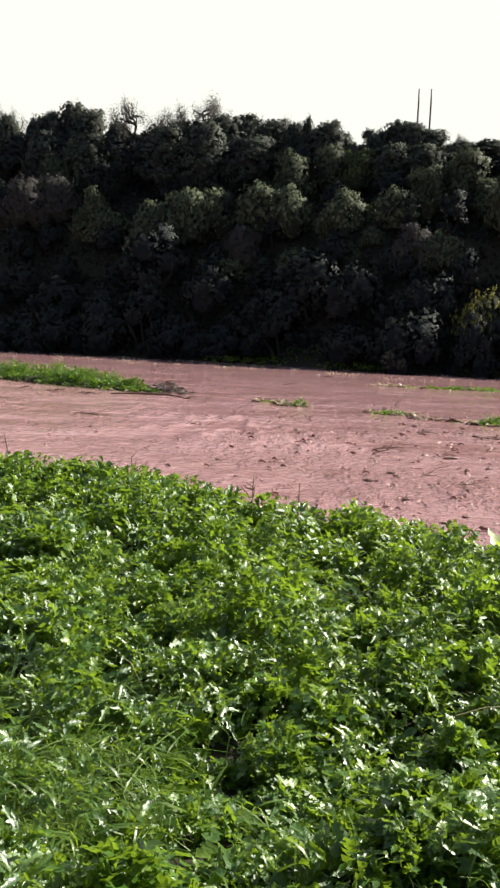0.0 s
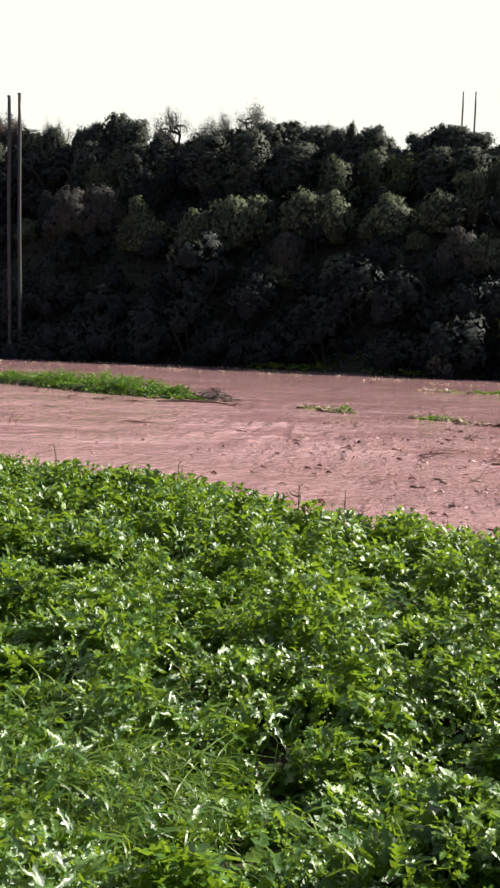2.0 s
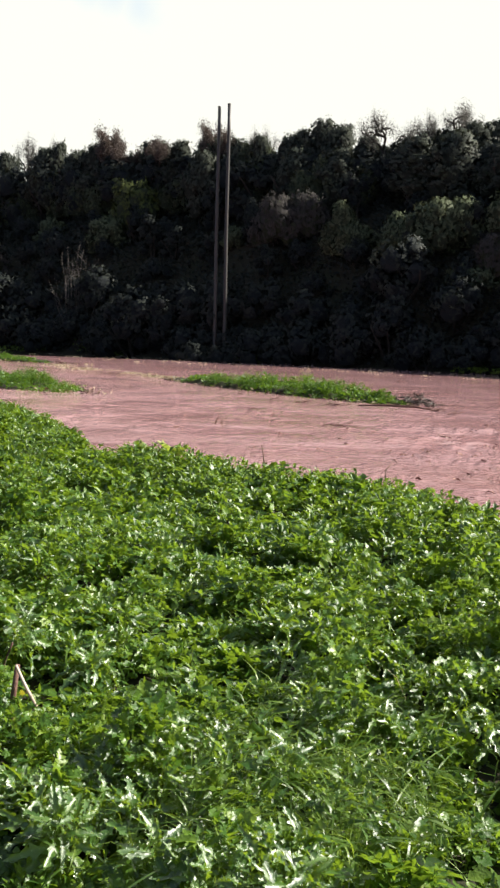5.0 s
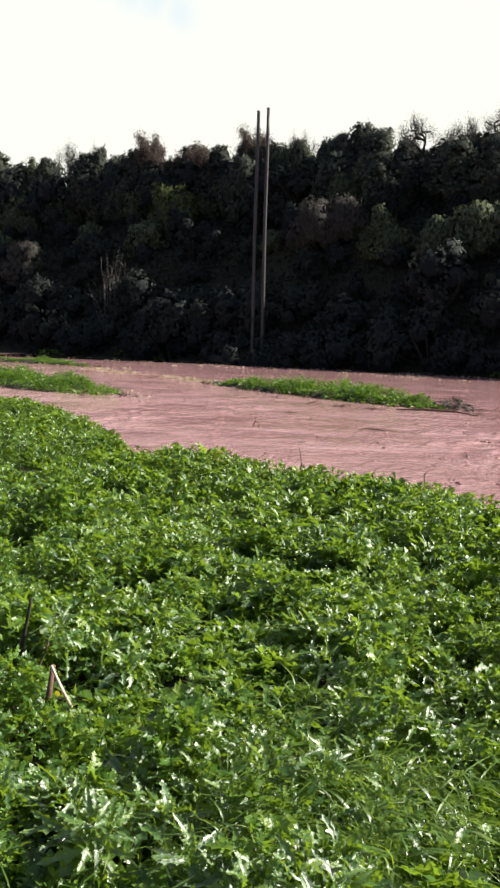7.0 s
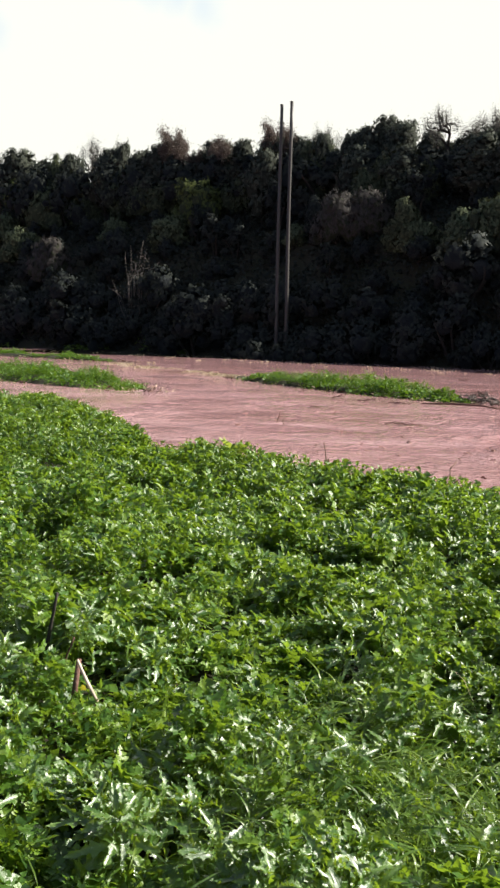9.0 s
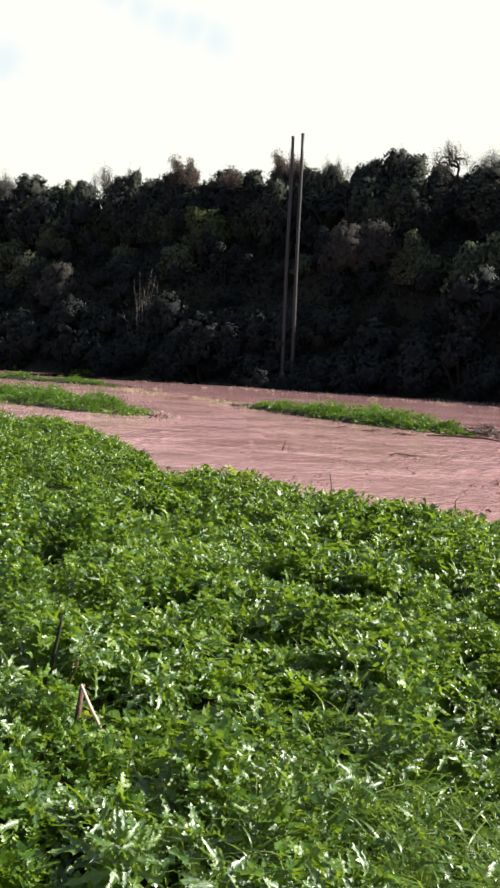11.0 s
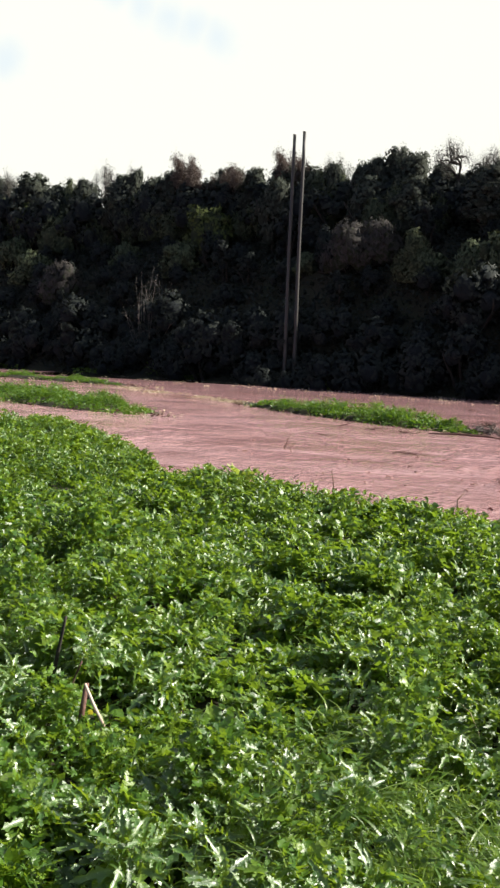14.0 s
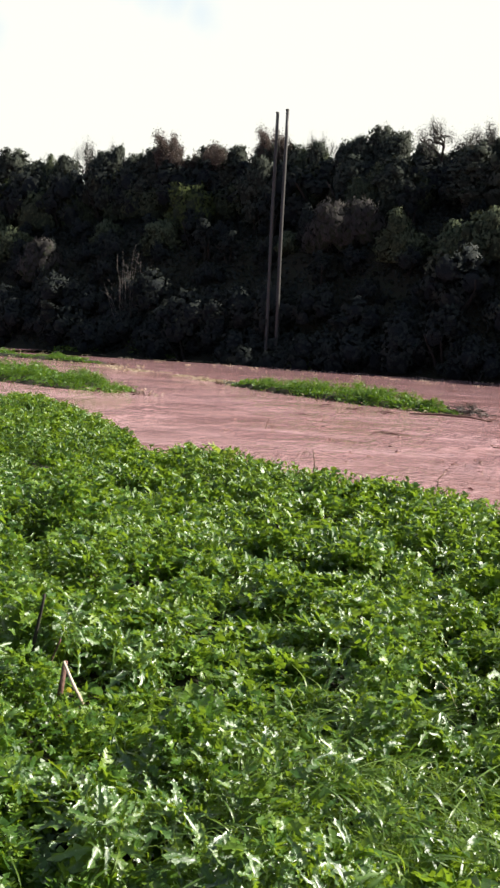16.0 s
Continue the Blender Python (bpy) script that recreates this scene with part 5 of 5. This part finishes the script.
CLODS = [clod_mesh("clod", 30 + k, M_CLOD) for k in range(4)] + [raw_mesh("curled_leaf", *leaf_shape(7, 0.34, True, 0.35, 0.8, 0.5 + 0.3 * k, 40 + k, 0.5), M_CLOD) for k in range(4)]


def branch(x, y, length, turn, twigs=2):
    t = tagged(new("floating_branch"), "dark waterlogged branch drifting in the muddy water", "branch", "flotsam in the river")
    t.matrix_world = Matrix.Translation((x, y, WATER + 0.015)) @ Matrix.Rotation(radians(turn), 4, "Z")
    for k in range(twigs):
        o = part("twig", TWIGS[dr.integers(6)], t)
        o.matrix_basis = Matrix.Translation((dr.normal(0, 0.15) * length, dr.normal(0, 0.05) * length, 0.01 * k)) @ Matrix.Rotation(dr.normal(0, 0.35), 4, "Z") @ Matrix.Rotation(dr.normal(-0.06, 0.1), 4, "Y") @ Matrix.Diagonal((length * dr.uniform(0.6, 1),) * 3 + (1,))
    return t


def clod(x, y, size, turn):
    t = new("flotsam_clod", CLODS[dr.integers(8)])
    t.matrix_world = Matrix.Translation((x, y, WATER + 0.01)) @ Matrix.Rotation(radians(turn), 4, "Z") @ Matrix.Diagonal((size * dr.uniform(0.8, 1.5), size * 0.8, size * dr.uniform(0.8, 1.8), 1))
    tagged(t, "dark soaked clump of bark and leaves in the water", "flotsam", "flotsam in the river")
    if size > 0.055:
        for k in range(3):
            o = part("root", TWIGS[dr.integers(6)], t)
            o.matrix_basis = Matrix.Translation((dr.normal(0, 0.3), dr.normal(0, 0.2), 0.12)) @ Matrix.Rotation(dr.uniform(0, 6.28), 4, "Z") @ Matrix.Rotation(dr.normal(-0.35, 0.3), 4, "Y") @ Matrix.Diagonal((dr.uniform(0.7, 1.3),) * 3 + (1,))
    return t


for x, y, L, a in ((1.78, 14.2, 0.75, 8), (2.52, 13.9, 0.35, 10), (1.96, 14.25, 0.3, -15), (0.83, 11.7, 0.3, 60), (2.05, 12.0, 0.6, 0), (-3.5, 18.0, 0.9, -10), (-3.2, 18.1, 0.5, -8), (0.75, 18.6, 0.4, 80),
                   (-6.0, 21.0, 0.8, 20), (3.1, 11.6, 0.4, 0), (-1.5, 21.9, 0.6, 14), (2.8, 17.0, 0.7, 30), (3.75, 16.6, 0.6, -25), (0.5, 30.0, 0.8, 5), (-4.5, 36.0, 0.8, 0), (2.0, 36.0, 0.7, 0), (2.4, 11.3, 0.5, -8)):
    branch(x, y, L * 0.7, a, int(dr.integers(2, 4)))
for x, y, s in ((2.61, 13.8, 0.16), (-1.4, 14.75, 0.15), (-0.3, 15.85, 0.13), (-1.33, 17.1, 0.12), (0.2, 15.1, 0.13), (1.38, 14.4, 0.12), (0.5, 14.45, 0.09), (1.56, 12.1, 0.14), (2.05, 12.0, 0.08), (2.26, 11.05, 0.1),
                (1.5, 10.2, 0.12), (3.58, 16.6, 0.12), (3.9, 16.65, 0.12), (1.22, 11.4, 0.1), (2.6, 12.6, 0.12), (1.72, 9.0, 0.13), (1.8, 9.1, 0.1), (1.25, 9.75, 0.1), (-0.55, 20.5, 0.1), (-5.3, 22.0, 0.1)):
    clod(x, y, s * 0.62, dr.uniform(-40, 40))
k = 0
while k < 270:
    x, y = dr.uniform(-7, 7), dr.uniform(8, 27)
    if y < near_bank(x) + 0.5 or dr.random() > 0.22 + 0.78 * smooth(-2.5, 1.5, x) * smooth(24, 12, y):
        continue
    if dr.random() < 0.92:
        clod(x, y, 0.022 + 0.055 * dr.random() ** 2, dr.uniform(-60, 60))
    else:
        branch(x, y, dr.uniform(0.15, 0.35), dr.uniform(-25, 25), 1)
    k += 1

# countless shreds of leaf and bark carried by the stream
n = 1500
x, y = dr.uniform(-4, 5.5, n), dr.uniform(8.5, 23, n)
keep = (y > near_bank(x) + 0.3) & (dr.random(n) < (0.15 + 0.85 * smooth(-2.5, 1.2, x)) * smooth(22, 12, y))
x, y = x[keep], y[keep]
n = len(x)
shreds = strew([leaf_shape(4, 0.2, False, 0.2, 0.4, 0.15, 90 + k, 0.7) for k in range(4)], np.stack([x, y, WATER + dr.uniform(0.005, 0.03, n)], -1), dr.uniform(-0.7, 0.7, n), dr.normal(0, 8, n), dr.normal(0, 22, n), 0.04 + 0.09 * dr.random(n) ** 2)
tagged(new("leaf_shreds", shreds.mesh("leaf_shreds", M_CLOD)), "shreds of soaked brown leaves and bark in the water", "flotsam", kind="stuff")

# flotsam stranded on the small islands
for cx, cy, a, b, deg in ISLES[3:]:
    for k in range(5):
        f, q = dr.uniform(0, 6.28), dr.uniform(0.5, 1.15)
        c, s = math.cos(radians(deg)), math.sin(radians(deg))
        u, v = a * q * math.cos(f), b * q * math.sin(f)
        x, y = cx + u * c - v * s, cy + u * s + v * c
        if k < 2:
            branch(x, y, dr.uniform(0.3, 0.6), dr.uniform(-30, 30), 2)
        else:
            clod(x, y, dr.uniform(0.06, 0.13), dr.uniform(-40, 40))

# driftwood caught at the island's downstream end
pile = tagged(new("driftwood_heap"), "heap of grey driftwood and twigs at the island's end", "driftwood")
pile.matrix_world = Matrix.Translation((-2.75, 24.7, -0.25))
log = Pile()
log.add(*tube([(-1.15, -1.4, 0.03), (-0.4, -1.55, 0.07), (0.3, -1.6, 0.06), (0.85, -1.8, 0.0)], [0.016, 0.028, 0.024, 0.012], 8))
part("log", log.mesh("log", M_DRIFT), pile)
GREY = [twig_mesh("grey_twig", 60 + k, 1.0, 0.07, M_PALE, 2, 0.3) for k in range(4)]
DARKER = [twig_mesh("dark_twig", 70 + k, 1.0, 0.06, M_BARK, 2, 0.3) for k in range(4)]
for k in range(130):
    o = part("twig", (GREY, DARKER, TWIGS)[k % 3][dr.integers(4)], pile)
    L = dr.uniform(0.14, 0.34)
    q = dr.normal(0, 0.28, 2)
    o.matrix_basis = Matrix.Translation((q[0], q[1], dr.uniform(0.0, 0.30) * math.exp(-3 * float(q @ q)))) @ Matrix.Rotation(dr.uniform(-3.1, 3.1), 4, "Z") @ Matrix.Rotation(dr.normal(-0.1, 0.25), 4, "Y") @ Matrix.Diagonal((L, L, L, 1))
for x, y, L, a in ((-6.2, 24.1, 0.45, -20), (-5.2, 23.6, 0.55, -12), (-4.4, 23.2, 0.6, -15), (-7.6, 25.8, 0.4, -35), (-1.9, 22.8, 0.6, -10)):
    branch(x, y, L, a, 3)
# crooked twigs that stand out of the water
for x, y, tall, lean in ((-5.56, 17.2, 0.26, 20), (-5.27, 16.85, 0.20, -15), (-5.14, 19.6, 0.14, 10), (0.75, 18.6, 0.16, 14), (-1.5, 21.9, 0.2, -20), (2.9, 23.0, 0.3, 10), (4.3, 19.5, 0.28, -8)):
    t = tagged(new("standing_twig"), "crooked bare twig standing out of the muddy water", "twig", "flotsam in the river")
    t.matrix_world = Matrix.Translation((x, y, WATER - 0.05)) @ Matrix.Rotation(radians(lean), 4, "Y")
    pts, h = wander(dr, (0, 0, 0), (0, 0, 1), tall + 0.05, 6, 0.3)
    part("stem", Pile().add(*tube(pts, np.linspace(0.012, 0.006, 7), 5)).mesh("stem", M_STALK), t)
    q, _ = wander(dr, pts[3], (0.8, 0.2, 0.5), tall * 0.6, 4, 0.3)
    part("side_shoot", Pile().add(*tube(q, np.linspace(0.008, 0.004, 5), 4)).mesh("side_shoot", M_STALK), t)


def stalk(x, y, tall, lean, turn, mat=M_STALK, arms=0, label="dry brown stalk standing at the water's edge", thick=0.012):
    t = tagged(new("dead_stalk"), label, "stalk", "dead stalks of the bank")
    t.matrix_world = Matrix.Translation((x, y, float(ground(x, y)))) @ Matrix.Rotation(radians(turn), 4, "Z") @ Matrix.Rotation(radians(lean), 4, "Y")
    pts, _ = wander(dr, (0, 0, -0.05), (0, 0, 1), tall, 6, 0.05)
    part("stem", Pile().add(*tube(pts, np.linspace(thick, thick * 0.5, len(pts)), 6)).mesh("stem", mat), t)
    for k in range(arms):
        a = dr.uniform(0, 6.28)
        q, _ = wander(dr, pts[dr.integers(4, 7)], (math.cos(a), math.sin(a), dr.uniform(0.2, 1.0)), tall * dr.uniform(0.15, 0.35), 4, 0.2)
        part("side_shoot", Pile().add(*tube(q, np.linspace(thick * 0.8, thick * 0.25, len(q)), 5)).mesh("side_shoot", mat), t)
    return t


stalk(-0.05, 7.4, 0.47, 2, 0, arms=5, label="dark withered thistle head above the weeds", thick=0.009)
stalk(0.30, 7.3, 0.53, 3, 10, thick=0.009)
stalk(0.52, 7.35, 0.50, -22, 20, arms=1)
stalk(0.36, 7.3, 0.48, 8, 80, thick=0.006)
for x, y, h, l in ((-2.35, 9.25, 0.48, 4), (-2.28, 9.3, 0.42, -9), (-2.2, 9.28, 0.45, 14), (-1.5, 9.0, 0.40, 3), (-1.42, 9.05, 0.34, -6), (-1.1, 8.7, 0.34, 12), (-1.75, 9.1, 0.3, -15), (0.95, 7.0, 0.2, 30), (1.25, 6.55, 0.25, -20), (1.3, 6.6, 0.22, 25)):
    stalk(x, y - 0.3, h + 0.09, l, dr.uniform(0, 360), arms=int(dr.integers(0, 3)), thick=0.009)
stalk(-2.09, 3.5, 0.44, 6, 0, M_BARK, label="dark dead stem standing among the weeds", thick=0.011)
stalk(-1.99, 3.45, 0.28, 24, 0, M_DRIFT, label="short dead stem among the weeds", thick=0.007)

# a snapped stem with its pale inside and a yellow flower
t = tagged(new("snapped_stem"), "snapped brown plant stem with pale inner side and yellow flower", "stem")
g = float(ground(-1.7, 3.12))
t.matrix_world = Matrix.Translation((-1.7, 3.12, g))
part("stump", Pile().add(*tube([(-0.03, 0, -0.03), (-0.02, 0, 0.15), (0.0, 0, 0.285)], [0.011, 0.011, 0.009], 7)).mesh("stump", M_DRIFT), t)
part("fallen_half", Pile().add(*tube([(0.0, -0.012, 0.287), (0.05, -0.035, 0.225), (0.102, -0.05, 0.16)], [0.005, 0.0065, 0.006], 7)).mesh("fallen_half", M_STRAW), t)
flower = Pile()
for k in range(8):
    a = k * math.pi / 4
    v = np.array([(0, 0, 0), (0.007, -0.004, 0.003), (0.013, 0, 0.0), (0.007, 0.004, 0.003)])
    c, s = math.cos(a), math.sin(a)
    flower.add(np.stack([0.048 + v[:, 0] * c - v[:, 1] * s, -0.055 + v[:, 2], 0.205 + v[:, 0] * s + v[:, 1] * c], -1), [(0, 1, 2, 3)])
part("flower", flower.mesh("flower", M_PETAL), t)

# upright broad leaves at the water's edge
def upright(x, y, leaves, size, label, mat):
    t = tagged(new("broad_leaved_plant"), label, "plant")
    t.matrix_world = Matrix.Translation((x, y, float(ground(x, y))))
    for k in range(leaves):
        v, f = leaf_shape(10, 0.16, True, 0.12, 0.3, 0.25, 200 + k)
        o = part("leaf", raw_mesh("upright_leaf", v, f, mat), t)
        o.matrix_basis = Matrix.Translation((0, 0, 0.12)) @ Matrix.Rotation(k * 2.2 + dr.normal(0, 0.3), 4, "Z") @ Matrix.Rotation(-radians(dr.uniform(70, 86)), 4, "Y") @ Matrix.Rotation(dr.uniform(-0.6, 0.6), 4, "X") @ Matrix.Diagonal((size,) * 3 + (1,))
    return t


upright(-3.60, 9.72, 6, 0.44, "tall pale-green dock leaves standing at the water's edge", M_DOCK)
upright(1.47, 5.74, 4, 0.28, "bright green broad leaves standing at the water's edge", M_DOCK)
upright(0.31, 2.2, 3, 0.08, "bright green broad leaves in the weed field", M_DOCK)
sprig = tagged(new("weed_sprig"), "thin yellow-green sprig rising over the weeds", "plant")
sprig.matrix_world = Matrix.Translation((-4.15, 10.15, float(ground(-4.15, 10.15))))
part("stem", Pile().add(*tube([(0, 0, 0), (0.01, 0, 0.25), (-0.01, 0, 0.5)], [0.006, 0.005, 0.003], 5)).mesh("stem", M_FINE), sprig)
n = 34
pos = np.stack([dr.normal(0, 0.035, n), dr.normal(0, 0.035, n), dr.uniform(0.2, 0.52, n)], -1)
part("leaves", strew(WEED_FAR, pos, dr.uniform(0, 6.28, n), dr.uniform(0, 60, n), dr.normal(0, 20, n), dr.uniform(0.05, 0.09, n)).mesh("leaves", M_DOCK), sprig)

# bleached grass lying over the weeds
n = 5
x, y = dr.uniform(-1.9, 1.2, n), dr.uniform(1.7, 3.6, n)
pos = np.stack([x, y, ground(x, y) + canopy(x, y) + 0.02], -1)
ob = new("dry_grass", strew(BLADE[:2], pos, dr.uniform(0, 6.28, n), dr.uniform(-5, 40, n), dr.normal(0, 25, n), dr.uniform(0.14, 0.26, n), dr.uniform(0.3, 0.6, n)).mesh("dry_grass", M_REED))
tagged(ob, "bleached dry grass blades lying over the weeds", "grass", kind="stuff")

# pale reed tufts between the upper islands, and weeds along the foot of the hill
n = 700
f = dr.uniform(0, 1, n)
x = np.where(f < 0.5, -21 + 10.0 * dr.random(n), -34 + 44 * dr.random(n))
y = np.where(f < 0.5, 39.5 - 0.86 * (x + 20.5) + dr.normal(0, 0.5, n), far_bank(x) - dr.uniform(0.4, 7.0, n))
x, y = np.repeat(x, 5) + dr.normal(0, 0.14, 5 * n), np.repeat(y, 5) + dr.normal(0, 0.10, 5 * n)
keep = vnoise(x * 0.9, y * 0.6, 71) > -0.05
x, y = x[keep], y[keep]
pos = np.stack([x, y, np.full(len(x), WATER)], -1)
ob = new("reed_tufts", strew(FLAKE, pos, dr.uniform(0, 6.28, len(x)), dr.uniform(0, 45, len(x)), dr.normal(0, 30, len(x)), dr.uniform(0.07, 0.18, len(x)), dr.uniform(0.6, 1.3, len(x))).mesh("reed_tufts", M_REED))
tagged(ob, "pale reed tufts standing in the shallow water", "reeds", kind="stuff")
n = 5200
x = dr.uniform(-46, 22, n)
y = far_bank(x) + dr.uniform(-0.7, 1.6, n)
keep = vnoise(x * 0.45, y * 0.45, 73) > 0.2
x, y, n = x[keep], y[keep], int(keep.sum())
pos = np.stack([x, y, np.maximum(ground(x, y), WATER) + dr.uniform(0, 0.25, n)], -1)
ob = new("bank_weeds", strew(WEED_FAR, pos, dr.uniform(0, 6.28, n), dr.uniform(10, 75, n), dr.normal(0, 30, n), dr.uniform(0.08, 0.2, n)).mesh("bank_weeds", M_GRASS))
tagged(ob, "low green weeds at the foot of the hill", "weeds", kind="stuff")
